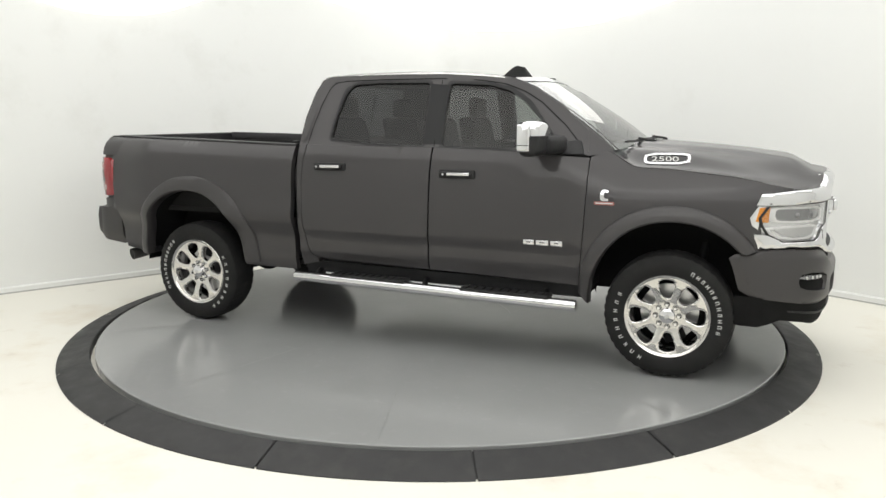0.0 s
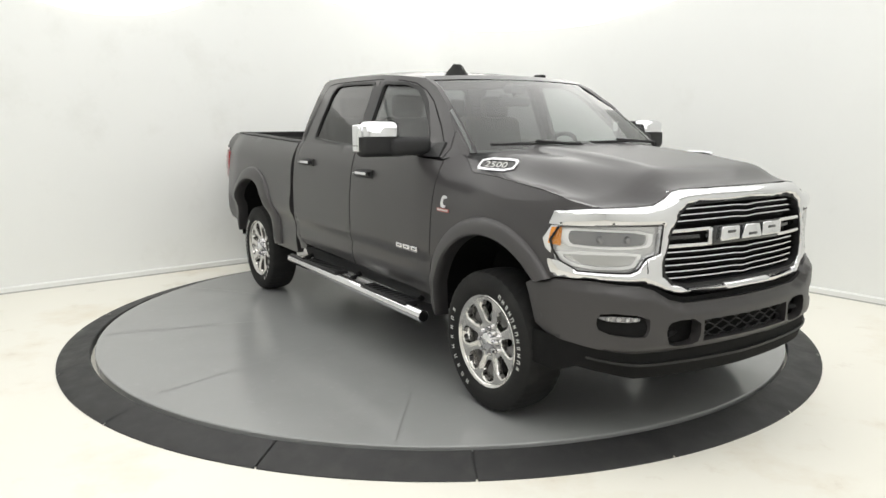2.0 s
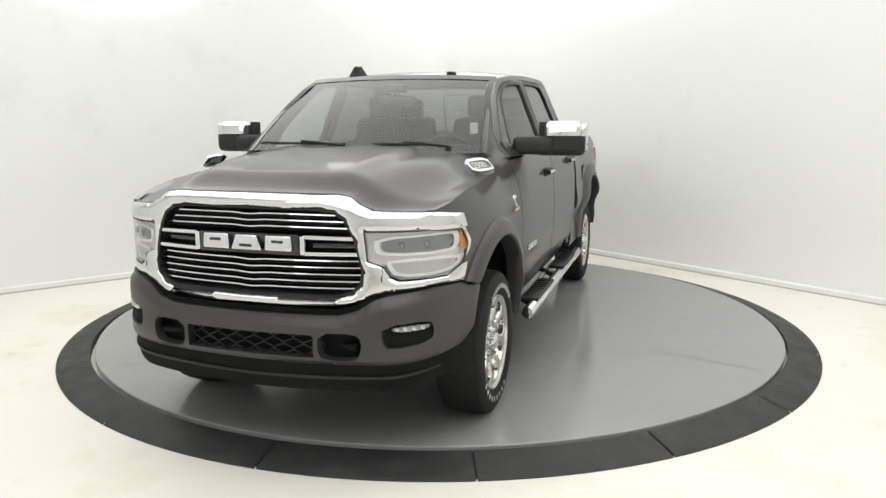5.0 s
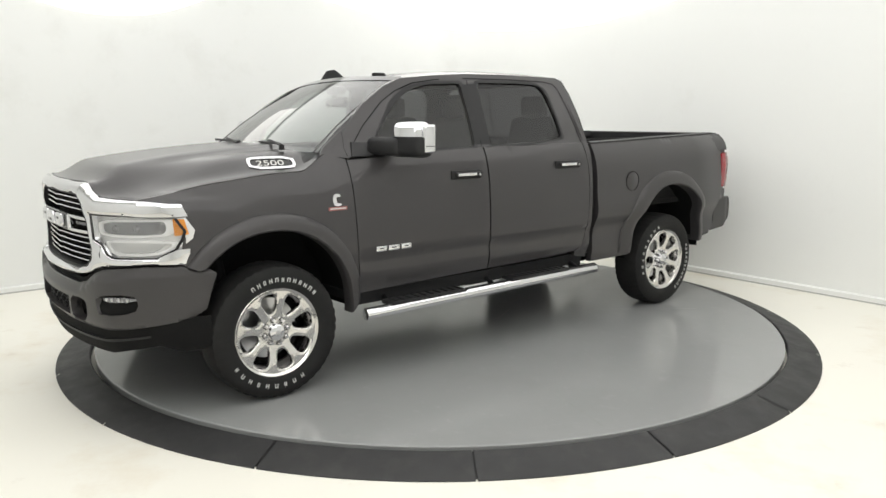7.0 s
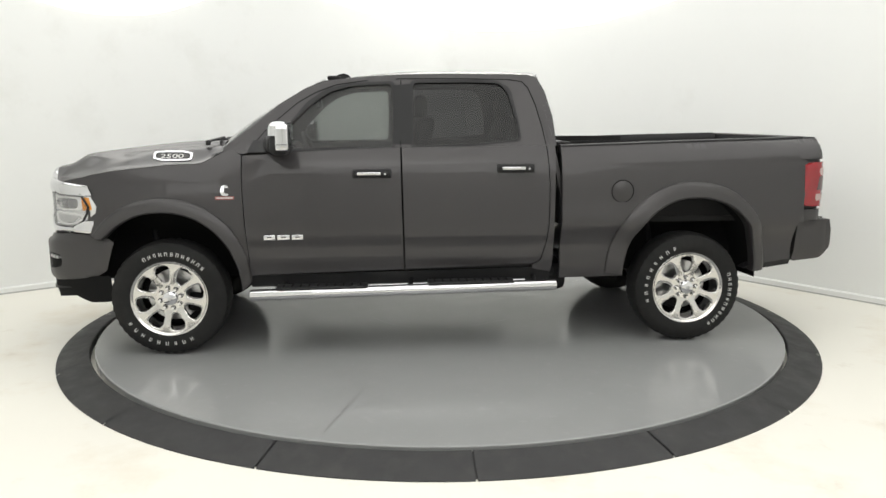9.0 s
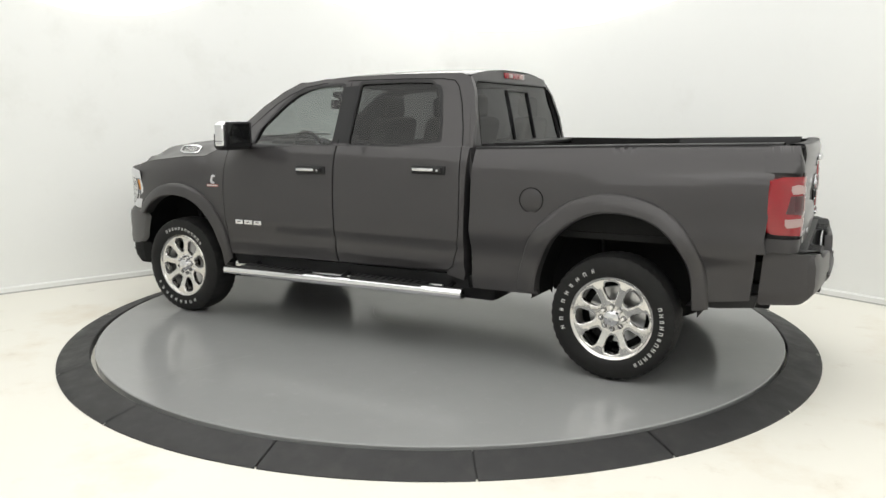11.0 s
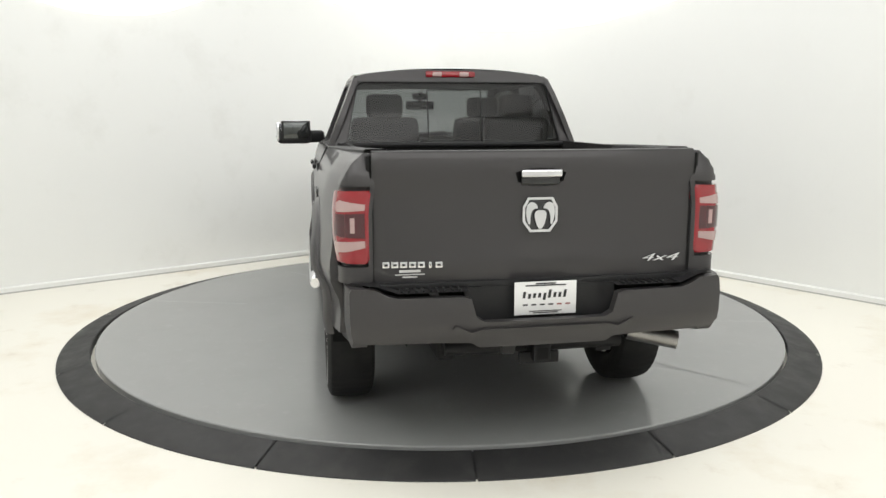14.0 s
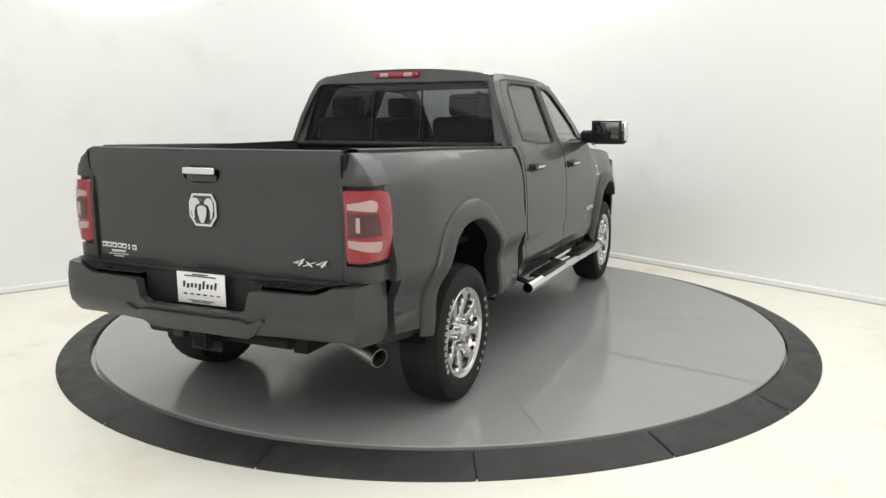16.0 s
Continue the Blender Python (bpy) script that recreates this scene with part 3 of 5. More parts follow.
def hood_and_roof():
    rows = []
    ys = [-1 + 2 * k / 48 for k in range(49)]
    for i in range(33):
        u = i / 32
        row = []
        for v in ys:
            xb, xf = 1.565 + 0.095 * (1 - v ** 4), nose_x(v * 0.86) - 0.045 * ramp(1.22, 1.335, lip_z(v * 0.86)) - 0.004
            x = xb + (xf - xb) * u
            half = body_y(x, seam_z(x))
            y = v * half
            p = hood_point(x, y)
            w = ramp(0.7, 1.0, abs(v))
            z = p[2] * (1 - w) + seam_z(x) * w
            lip = lip_z(y) + 0.004
            w = ramp(0.82, 1.0, u)
            row.append((x, y, z * (1 - w) + lip * w))
        rows.append(row)
    bm = sheet(rows)
    rim = [e for e in bm.edges if len(e.link_faces) == 1]
    ext = bmesh.ops.extrude_edge_only(bm, edges=rim)
    bmesh.ops.translate(bm, vec=(0, 0, -0.012), verts=[g for g in ext["geom"] if isinstance(g, bmesh.types.BMVert)])
    hood = part("hood", bm, "paint", TRUCK)
    # roof
    rows = []
    zr = table([-0.62, -0.4, 0.0, 0.35, 0.6, 0.8, 0.9], [2.034, 2.042, 2.043, 2.03, 2.004, 1.973, 1.95])
    for i in range(25):
        u = i / 24
        row = []
        for k in range(33):
            v = -1 + k / 16
            x = (-0.655 - 0.03 * (1 - v * v)) + (1.525 + 0.07 * (1 - v * v)) * u
            edge = float(np.interp(x, [-0.66, -0.5, 0.0, 0.35, 0.65, 0.9], [1.98, 1.998, 2.001, 1.994, 1.975, 1.935]))
            y = v * (glass_y(x, edge) + 0.0005)
            row.append((x, y, edge + (zr(x) - edge + 0.004) * (1 - abs(v) ** 2.6)))
        rows.append(row)
    part("roof", sheet(rows), "paint", TRUCK)
    # back of the cab
    def back(y, z):
        return (-0.795 + (z - 1.48) * 0.22 + 0.015 * (abs(y) / 0.9) ** 2 + 0.025 * ramp(0.84, 0.93, abs(y) + 0.40 * max(0, z - 1.48)), y, z)
    win = [(-0.79, 1.51), (-0.70, 1.92), (-0.675, 1.938), (0.675, 1.938), (0.70, 1.92), (0.79, 1.51)]
    part("cab_back", panel([(-0.93, 1.46), (-0.905, 1.55), (-0.725, 1.968), (-0.64, 2.0), (-0.3, 2.03), (0.3, 2.03), (0.64, 2.0), (0.725, 1.968), (0.905, 1.55), (0.93, 1.46), (0.95, 1.3), (0.95, 0.55), (-0.95, 0.55), (-0.95, 1.3)], back, [win], 0.07, (0.03, 0, 0)), "paint", TRUCK)
    lit = lambda y, z: tuple(Vector(back(y, z)) + Vector((0.012, 0, 0)))
    part("rear_glass", panel(win, lit, step=0.1), "glass_rear", TRUCK).visible_shadow = False
    fr = lambda y, z: tuple(Vector(back(y, z)) + Vector((-0.004, 0, 0)))
    part("rear_glass_seal", panel([(-0.80, 1.50), (-0.70, 1.946), (0.70, 1.946), (0.80, 1.50)], fr, [win], 0.1, (0.01, 0, 0)), "plastic", TRUCK)
    part("sliding_window_rail", panel([(-0.20, 1.882), (-0.20, 1.89), (0.20, 1.89), (0.20, 1.882)], fr, step=0.1, back=(0.02, 0, 0)), "pillar", TRUCK)
    for y in (-0.2, 0.2):
        part("sliding_window_edge", panel([(y - 0.003, 1.525), (y - 0.003, 1.882), (y + 0.003, 1.882), (y + 0.003, 1.525)], fr, step=0.1, back=(0.016, 0, 0)), "pillar", TRUCK)
    lamp = part("high_brake_lamp", box((0.05, 0.37, 0.046), (-0.672, 0.022, 1.997), 0.012), "red_lens", TRUCK, "red high brake lamp with clear cargo lenses")
    for y in (-0.10, 0.10):
        part("cargo_lens", box((0.02, 0.07, 0.034), (-0.694, 0.022 + y, 1.997), 0.007), "pale_lens", lamp)
    # windscreen
    def screen(v, u):
        w = 0.815 - 0.125 * u
        x = 1.60 + 0.13 * (1 - v * v) - (0.72 + 0.06 * (1 - v * v)) * u + 0.15 * u * (1 - u)
        return (x, v * w, 1.475 + 0.475 * u + 0.05 * u * (1 - u) + 0.02 * (1 - v * v) * u)
    rows = [[screen(-1 + k / 36, j / 30) for k in range(73)] for j in range(31)]
    part("windscreen", sheet(rows), "glass_front", TRUCK).visible_shadow = False
    rows = []
    for k in range(25):
        rows.append([tuple(Vector(screen(-1 + k / 12, u)) + Vector((0.004, 0, 0.003))) for u in (0.955, 1.0, 1.02)])
    part("windscreen_header", sheet(rows), "gloss_black", TRUCK)
    for s in (1, -1):
        rows = []
        for j in range(17):
            u = j / 16
            a = Vector(screen(0.955, u)) * 1.0
            b = Vector((a.x - 0.06, glass_y(a.x - 0.06, a.z) + 0.003, a.z - 0.01))
            a2 = Vector((a.x + 0.003, a.y, a.z + 0.002))
            mid = (a + b) / 2 + Vector((0.008, 0.01, 0.003))
            rows.append([(p.x, s * p.y, p.z) for p in (a2, mid, b, b + Vector((-0.06, -0.004, 0)))])
        part("windscreen_pillar", thicken(sheet(rows), 0.01), "paint", TRUCK)
    # cowl and wipers
    rows = [[(1.60 + 0.06 * (1 - v * v) + dx, v * 0.79, 1.475 + dz - 0.03 * v ** 4) for v in [-1 + k / 10 for k in range(21)]] for dx, dz in ((-0.03, -0.01), (0.0, 0.006), (0.05, -0.01), (0.10, -0.04))]
    part("cowl", sheet(rows), "plastic", TRUCK)
    for y0, y1 in ((-0.06, -0.70), (0.62, 0.02)):
        w = part("wiper", rod((1.745, y0, 1.518), (1.685, y1 * 0.5 + y0 * 0.5, 1.54), 0.009), "plastic", TRUCK)
        part("blade", rod((1.73, y0 * 0.9, 1.527), (1.645, y1, 1.525), 0.008, seg=6), "plastic", w)
        part("pivot", rod((1.745, y0, 1.49), (1.745, y0, 1.52), 0.018), "plastic", w)
    # roof aerials
    fin = bmesh.new()
    ring_lo = [fin.verts.new((x, -0.375 + w, z)) for x, w, z in ((0.94, 0.0, 1.93), (0.90, 0.05, 1.945), (0.76, 0.055, 1.975), (0.68, 0.03, 1.985), (0.68, -0.03, 1.985), (0.76, -0.055, 1.975), (0.90, -0.05, 1.945))]
    ring_hi = [fin.verts.new((x, -0.375 + w, z)) for x, w, z in ((0.845, 0.0, 2.045), (0.835, 0.018, 2.05), (0.79, 0.022, 2.06), (0.755, 0.012, 2.05), (0.755, -0.012, 2.05), (0.79, -0.022, 2.06), (0.835, -0.018, 2.05))]
    for i in range(7):
        fin.faces.new((ring_lo[i], ring_lo[(i + 1) % 7], ring_hi[(i + 1) % 7], ring_hi[i]))
    fin.faces.new(ring_hi)
    part("roof_fin_aerial", fin, "rubber", TRUCK)
    part("roof_puck_aerial", box((0.10, 0.05, 0.035), (0.835, 0.355, 1.985), 0.014, segments=3), "rubber", TRUCK)


def wheels():
    for i, (x, s) in enumerate(((AXLE_F, 1), (AXLE_F, -1), (AXLE_R, 1), (AXLE_R, -1))):
        wheel = new("wheel")
        wheel.parent = TRUCK
        wheel.matrix_local = pose(x, s * 0.865, HUB_Z, 0, (170, 115, 70, -100)[i], 0 if s > 0 else 180)
        if i == 0:
            first = make_wheel(wheel)
        else:
            for o in first:
                c = o.copy()
                scene.collection.objects.link(c)
                c.parent = wheel if o.parent == first_wheel[0] else made[o.parent]
                made[o] = c
        if i == 0:
            first_wheel = [wheel]
            made = {}


def make_wheel(wheel):
    prof = [(0.252, -0.10), (0.270, -0.118), (0.30, -0.132), (0.345, -0.134), (0.378, -0.124), (0.397, -0.112), (0.405, -0.085), (0.409, -0.04), (0.41, 0.0), (0.409, 0.04), (0.405, 0.085), (0.397, 0.112), (0.378, 0.124), (0.345, 0.134), (0.30, 0.132), (0.270, 0.118), (0.252, 0.10), (0.24, 0.0)]

    def tread(i, j):
        if j in (5, 11):
            return -0.006 if i % 3 == 0 else 0.0
        if j in (6, 10):
            return -0.006 if i % 3 == 0 else 0.0
        if j in (7, 9):
            return -0.005 if (i + 1) % 3 == 0 else 0.0
        return 0.0
    tyre = part("tyre", revolve(prof, 132, True, tread), "rubber", wheel, smooth=35)
    # raised lettering on the side wall, as plain bars
    words = [(52, 128, 12), (222, 306, 9)]
    for a0, a1, n in words:
        for k in range(n):
            a = radians(a0 + (a1 - a0) * k / (n - 1))
            w = 0.020 if k % 3 else 0.014
            bm = box((0.026, 0.003, 0.0045), (0.322, 0.1335, -w * 0.38), 0.0)
            box((0.026, 0.003, 0.0045), (0.322, 0.1335, w * 0.38), 0.0, bm)
            box((0.005, 0.003, w * 0.76), (0.322 + (0.0105 if k % 2 else 0.0), 0.1335, 0), 0.0, bm)
            bmesh.ops.transform(bm, matrix=Matrix.Rotation(a, 4, "Y"), verts=bm.verts)
            part("letter_bar", bm, "white_letter", tyre, smooth=0)
    rim = part("rim", revolve([(0.259, 0.105), (0.271, 0.117), (0.267, 0.121), (0.255, 0.114), (0.241, 0.095), (0.222, 0.02), (0.218, -0.10), (0.235, -0.11)], 72, True), "alloy", wheel)
    part("brake_disc", revolve([(0.06, -0.03), (0.185, -0.03), (0.185, -0.055), (0.06, -0.055)], 48), "satin", wheel)
    part("wheel_back", revolve([(0.0, -0.085), (0.222, -0.085), (0.222, -0.09), (0.0, -0.09)], 32), "under", wheel)
    part("caliper", box((0.09, 0.05, 0.14), (0.15, -0.035, 0.03), 0.015), "under", wheel)
    # cast face with eight windows between broad spokes
    holes = []
    for k in range(8):
        c = 2 * math.pi * (k + 0.5) / 8
        pol = [(0.118, -0.17), (0.155, -0.245), (0.203, -0.265), (0.233, -0.20), (0.24, 0.0), (0.233, 0.20), (0.203, 0.265), (0.155, 0.245), (0.118, 0.17), (0.112, 0.0)]
        holes.append(fillet([(r * math.cos(c + a), r * math.sin(c + a)) for r, a in pol], 0.018, 3))
    dist = rim_distance(holes)

    def face(x, z):
        r = math.hypot(x, z)
        y = 0.086 + 0.022 * min(1.0, max(0.0, (r - 0.09) / 0.11))
        return (x, y - 0.005 * max(0.0, 1 - dist(x, z) / 0.007) ** 2, z)
    rows = [(0.257 * math.cos(2 * math.pi * k / 64), 0.257 * math.sin(2 * math.pi * k / 64)) for k in range(64)]
    part("cast_face", panel(rows, face, holes, 0.011, (0, -0.032, 0)), "alloy", rim, smooth=50)
    hub = part("hub", revolve([(0.0, 0.084), (0.088, 0.084), (0.094, 0.078), (0.094, 0.03), (0.0, 0.03)], 40), "alloy", wheel)
    cap = part("centre_cap", revolve([(0.0, 0.122), (0.036, 0.12), (0.047, 0.112), (0.052, 0.085), (0.0, 0.085)], 32), "chrome", wheel)
    part("cap_emblem", box((0.026, 0.004, 0.03), (0, 0.123, 0), 0.0015), "satin", cap)
    for k in range(8):
        a = 2 * math.pi * (k + 0.5) / 8
        part("lug_nut", rod((0.073 * math.cos(a), 0.08, 0.073 * math.sin(a)), (0.073 * math.cos(a), 0.115, 0.073 * math.sin(a)), 0.0135, seg=6, r2=0.010), "chrome", wheel)
        part("lug_seat", revolve([(0.0135, 0.0865), (0.0185, 0.0865), (0.0185, 0.083), (0.0135, 0.083)], 12), "gloss_black", wheel, m=Matrix.Translation((0.073 * math.cos(a), 0, 0.073 * math.sin(a))))
    return [o for o in wheel.children_recursive]


body_sides()
hood_and_roof()
wheels()


def nose(out=0.0):
    return lambda y, z: (nose_x(y) - 0.045 * ramp(1.22, 1.335, z) + out, y, z)


def bump_x(y, z=0.7):
    a = abs(y) / 0.97
    return 2.985 - 0.17 * a * a - 0.37 * a ** 10 - 0.03 * ramp(0.6, 0.46, z) + 0.012 * ramp(0.88, 0.8, z)


BUMP_Y = np.linspace(0.0, 1.0, 401)
BUMP_S = np.concatenate([[0.0], np.cumsum([math.hypot(1 / 400, bump_x(a) - bump_x(c)) for a, c in zip(BUMP_Y, BUMP_Y[1:])])])


def bump_at(u, z, out=0.0):
    """A place on the front bumper's face, u by the way along it from the middle."""
    y = float(np.interp(abs(u), BUMP_S, BUMP_Y))
    y = max(0.0, y + out * (max(0.0, abs(y) - 0.8) / 0.2) ** 2)
    return (bump_x(min(y, 0.985), z) + out, math.copysign(y, u), z)


def along(pts):
    """Outline points of half width and height, with the width told along the bumper's face."""
    return [(float(np.interp(y, BUMP_Y, BUMP_S)), z) for y, z in pts]


def both(half):
    """A whole outline from its half with y of 0 and more, from the top down."""
    return half + [(-y, z) for y, z in reversed(half) if y > 1e-6]


def flip(pts, s):
    return [(s * y, z) for y, z in pts]


GRILLE = [(0, 1.275), (0.36, 1.273), (0.44, 1.262), (0.49, 1.23), (0.54, 1.13), (0.572, 0.98), (0.562, 0.915), (0.52, 0.876), (0.45, 0.858), (0, 0.858)]
LAMP = [(0.572, 1.168), (0.80, 1.168), (0.944, 1.156), (0.962, 1.085), (0.957, 1.04), (0.943, 0.985), (0.90, 0.938), (0.72, 0.937), (0.685, 0.955), (0.655, 1.005), (0.585, 1.03)]


def front_end():
    grille = new("grille")
    grille.parent = TRUCK
    hole = both(GRILLE)
    outer = [(0, 1.337), (0.44, 1.333), (0.50, 1.325), (0.545, 1.29), (0.60, 1.262), (0.68, 1.255), (0.86, 1.248), (0.94, 1.228), (0.952, 1.162), (0.80, 1.17), (0.572, 1.17), (0.585, 1.03), (0.655, 1.003), (0.685, 0.953), (0.72, 0.935), (0.90, 0.936), (0.943, 0.98), (0.955, 0.985), (0.955, 0.96), (0.95, 0.90), (0.88, 0.905), (0.66, 0.885), (0.60, 0.868), (0.53, 0.836), (0.44, 0.822), (0, 0.818)]

    loops = [both(outer), hole]
    dist = rim_distance(loops)

    def surround(y, z):
        # a frame with rounded edges, fullest above and below the opening
        x, _, _ = nose()(y, z)
        a = abs(y)
        full = 0.012 + 0.022 * ramp(0.62, 0.45, a) * (ramp(1.22, 1.29, z) + ramp(0.90, 0.84, z))
        t = min(1.0, dist(y, z) / (0.032 - 0.02 * ramp(0.90, 0.86, z)))
        return (x + 0.002 + full * math.sqrt(1 - (1 - t) ** 2), y, z)
    part("chrome_surround", panel(both(outer), surround, loops[1:], 0.016, (-0.05, 0, 0)), "chrome", grille, "broad chrome grille surround", smooth=75)
    part("grille_backing", panel([(y * 1.03, 1.07 + (z - 1.07) * 1.05) for y, z in hole], nose(-0.085), step=0.1, back=(-0.02, 0, 0)), "liner", grille)
    part("grille_rim", panel([(y * 1.01, 1.07 + (z - 1.07) * 1.012) for y, z in hole], nose(0.004), [[(y * 0.978, 1.07 + (z - 1.07) * 0.95) for y, z in hole]], 0.05, (-0.09, 0, 0)), "plastic", grille)

    def half_width(z):
        pts = GRILLE[1:-1]
        return float(np.interp(-z, [-p[1] for p in pts], [p[0] for p in pts])) - 0.012

    def bar(z, y0, y1, tall=0.008, out=-0.02, thick=0.02, wave=0.006):
        rows = []
        n = max(6, int(abs(y1 - y0) / 0.04))
        for k in range(n + 1):
            y = y0 + (y1 - y0) * k / n
            zz = z - wave * ramp(0.09, 0.0, abs(y)) + 0.012 * (1 - (abs(y) / 0.55) ** 2) * (1 if z > 1.1 else -0.4) * 0.5
            x = nose_x(y) + out
            rows.append([(x - thick, y, zz - tall / 2), (x - 0.003, y, zz - tall / 2), (x, y, zz - tall * 0.2), (x - 0.002, y, zz + tall / 2), (x - thick, y, zz + tall / 2)])
        bm = sheet(rows)
        return bm
    for z in (1.238, 1.208, 1.178, 1.027, 0.995, 0.962, 0.929, 0.897):
        h = half_width(z)
        part("grille_bar", bar(z, -h, h), "chrome", grille)
        part("grille_blade", bar(z - 0.014, -h, h, 0.012, -0.035, 0.04), "liner", grille)
    for s in (1, -1):
        b = None
        for z, tall in ((1.135, 0.017), (1.063, 0.017)):
            b = join(b, bar(z, s * 0.29, s * half_width(z), tall, 0.002, 0.035, 0))
        b = join(b, box((0.035, 0.028, 0.09), (nose_x(0.29) - 0.012, s * 0.285, 1.099), 0.006))
        part("bracket", b, "chrome", grille)
        part("bracket_blade", bar(1.099, s * 0.32, s * half_width(1.1), 0.02, -0.03, 0.03, 0), "gloss_black", grille)
    # maker's mark as three plain chrome blocks
    for y0, y1 in ((-0.235, -0.09), (-0.075, 0.085), (0.10, 0.243)):
        c = (y0 + y1) / 2
        bm = box((0.03, y1 - y0, 0.075), (nose_x(c) + 0.008, c, 1.108), 0.01, segments=3)
        for v in bm.verts:
            if v.co.z > 1.12:
                v.co.y = c + (v.co.y - c) * (0.72 if abs(c) < 0.05 else 0.94)
        part("mark_block", bm, "chrome", grille)
        part("mark_slot", box((0.01, (y1 - y0) * 0.42, 0.014), (nose_x(c) + 0.0215, c, 1.117 if abs(c) > 0.05 else 1.095), 0.003), "gloss_black", grille)
    part("mark_backing", box((0.02, 0.54, 0.10), (nose_x(0.2) - 0.012, 0, 1.10), 0.008), "gloss_black", grille)
    for s in (1, -1):
        part("surround_joint", ribbon(flip([(0.655, 1.003), (0.652, 0.95), (0.655, 0.884)], s), 0.005, lambda y, z: (surround(y, z)[0] + 0.0015, y, z)), "liner", grille)
        part("surround_joint", ribbon(flip([(0.575, 1.178), (0.80, 1.180), (0.945, 1.172)], s), 0.006, lambda y, z: (surround(y, z)[0] + 0.002, y, z)), "liner", grille)
    # headlights
    for s in (1, -1):
        lamp = part("headlight", panel(flip(LAMP, s), nose(-0.035), step=0.05, back=(-0.02, 0, 0)), "clear_lens", TRUCK, "clear headlight with bright light guide and amber corner")

        def bit(nm, pts, out, mat, back=0.02, label=""):
            return part(nm, panel(flip(pts, s), nose(out), step=0.04, back=(-back, 0, 0)), mat, lamp, label)
        bit("upper_reflector", smooth_poly([(0.64, 1.129), (0.64, 1.081), (0.67, 1.067), (0.895, 1.065), (0.915, 1.085), (0.915, 1.129), (0.895, 1.138)], 1), -0.028, "projector", label="dark projector unit")
        bit("lower_reflector", smooth_poly([(0.68, 1.005), (0.71, 0.965), (0.86, 0.965), (0.905, 1), (0.90, 1.022), (0.69, 1.022)], 1), -0.028, "satin")
        ring_o = smooth_poly([(0.61, 1.141), (0.61, 1.071), (0.65, 1.053), (0.905, 1.051), (0.93, 1.078), (0.93, 1.143), (0.905, 1.15)], 1)
        ring_i = smooth_poly([(0.632, 1.131), (0.632, 1.078), (0.665, 1.064), (0.895, 1.062), (0.915, 1.081), (0.915, 1.133), (0.895, 1.14)], 1)
        part("light_guide", panel(flip(ring_o, s), nose(-0.02), [flip(ring_i, s)], 0.04, (-0.02, 0, 0)), "guide", lamp, "bright white light guide")
        low_o = smooth_poly([(0.665, 1.035), (0.665, 1), (0.70, 0.95), (0.885, 0.948), (0.94, 0.99), (0.945, 1.035)], 1)
        low_i = smooth_poly([(0.68, 1.022), (0.682, 1.002), (0.712, 0.963), (0.877, 0.961), (0.925, 0.995), (0.927, 1.022)], 1)
        part("light_guide", panel(flip(low_o, s), nose(-0.02), [flip(low_i, s)], 0.04, (-0.02, 0, 0)), "guide", lamp, "bright white light guide")
        bit("amber_reflector", [(0.932, 1.15), (0.949, 1.147), (0.957, 1.064), (0.935, 1.057)], -0.016, "amber", label="amber side reflector")
        for y, z, r in ((0.72, 1.097, 0.022), (0.82, 1.097, 0.022)):
            part("projector_bulb", revolve([(0.0, 0.01), (r * 0.7, 0.006), (r, -0.004), (r, -0.02), (0.0, -0.02)], 24), "projector", lamp, m=Matrix.Translation((nose_x(y) - 0.026, s * y, z)) @ pose(0, 0, 0, 0, 0, -90 + s * 18))
        part("lamp_gasket", panel(flip(LAMP, s), nose(0.004), [[(0.76 + (y - 0.76) * 0.989, 1.075 + (z - 1.075) * 0.97) for y, z in flip(LAMP, s)] if s > 0 else [(-0.76 + (y + 0.76) * 0.989, 1.075 + (z - 1.075) * 0.97) for y, z in flip(LAMP, s)]], 0.04, (-0.012, 0, 0)), "plastic", lamp)
        part("outer_lens", panel(flip(LAMP, s), nose(0.002), step=0.05), CLEAR, lamp, "clear outer lens").visible_shadow = False
    # bumper
    bumper = new("front_bumper")
    bumper.parent = TRUCK
    edge = [(0, 0.772), (0.45, 0.775), (0.54, 0.798), (0.62, 0.85), (0.68, 0.872), (0.86, 0.893), (0.95, 0.888), (0.983, 0.86), (0.968, 0.64), (0.945, 0.585), (0.86, 0.56), (0.7, 0.538), (0, 0.528)]
    rim_u = [p for p in along(edge) if p[1] > 0.77 and p[0] < 1.3]

    def place(u, z):
        # a ledge along the upper edge, and a soft fold where the face turns under
        top = float(np.interp(abs(u), [p[0] for p in rim_u], [p[1] for p in rim_u]))
        return bump_at(u, z, -0.03 * ramp(top - 0.04, top - 0.018, z) - 0.02 * ramp(0.575, 0.535, z))
    mesh_hole = [(-0.345, 0.685), (0.345, 0.685), (0.345, 0.575), (-0.345, 0.575)]
    tow = smooth_poly(along([(0.365, 0.697), (0.54, 0.70), (0.575, 0.665), (0.565, 0.59), (0.53, 0.567), (0.42, 0.563), (0.365, 0.582)]), 1)
    fog = smooth_poly(along([(0.665, 0.735), (0.85, 0.752), (0.868, 0.70), (0.855, 0.645), (0.69, 0.622), (0.665, 0.655)]), 1)
    holes = [mesh_hole, tow, flip(tow, -1)[::-1], fog, flip(fog, -1)[::-1]]
    part("bumper_skin", panel(both(along(edge)), place, holes, 0.024, (-0.06, 0, 0)), "flare", bumper, "dark grey bumper skin", smooth=60)
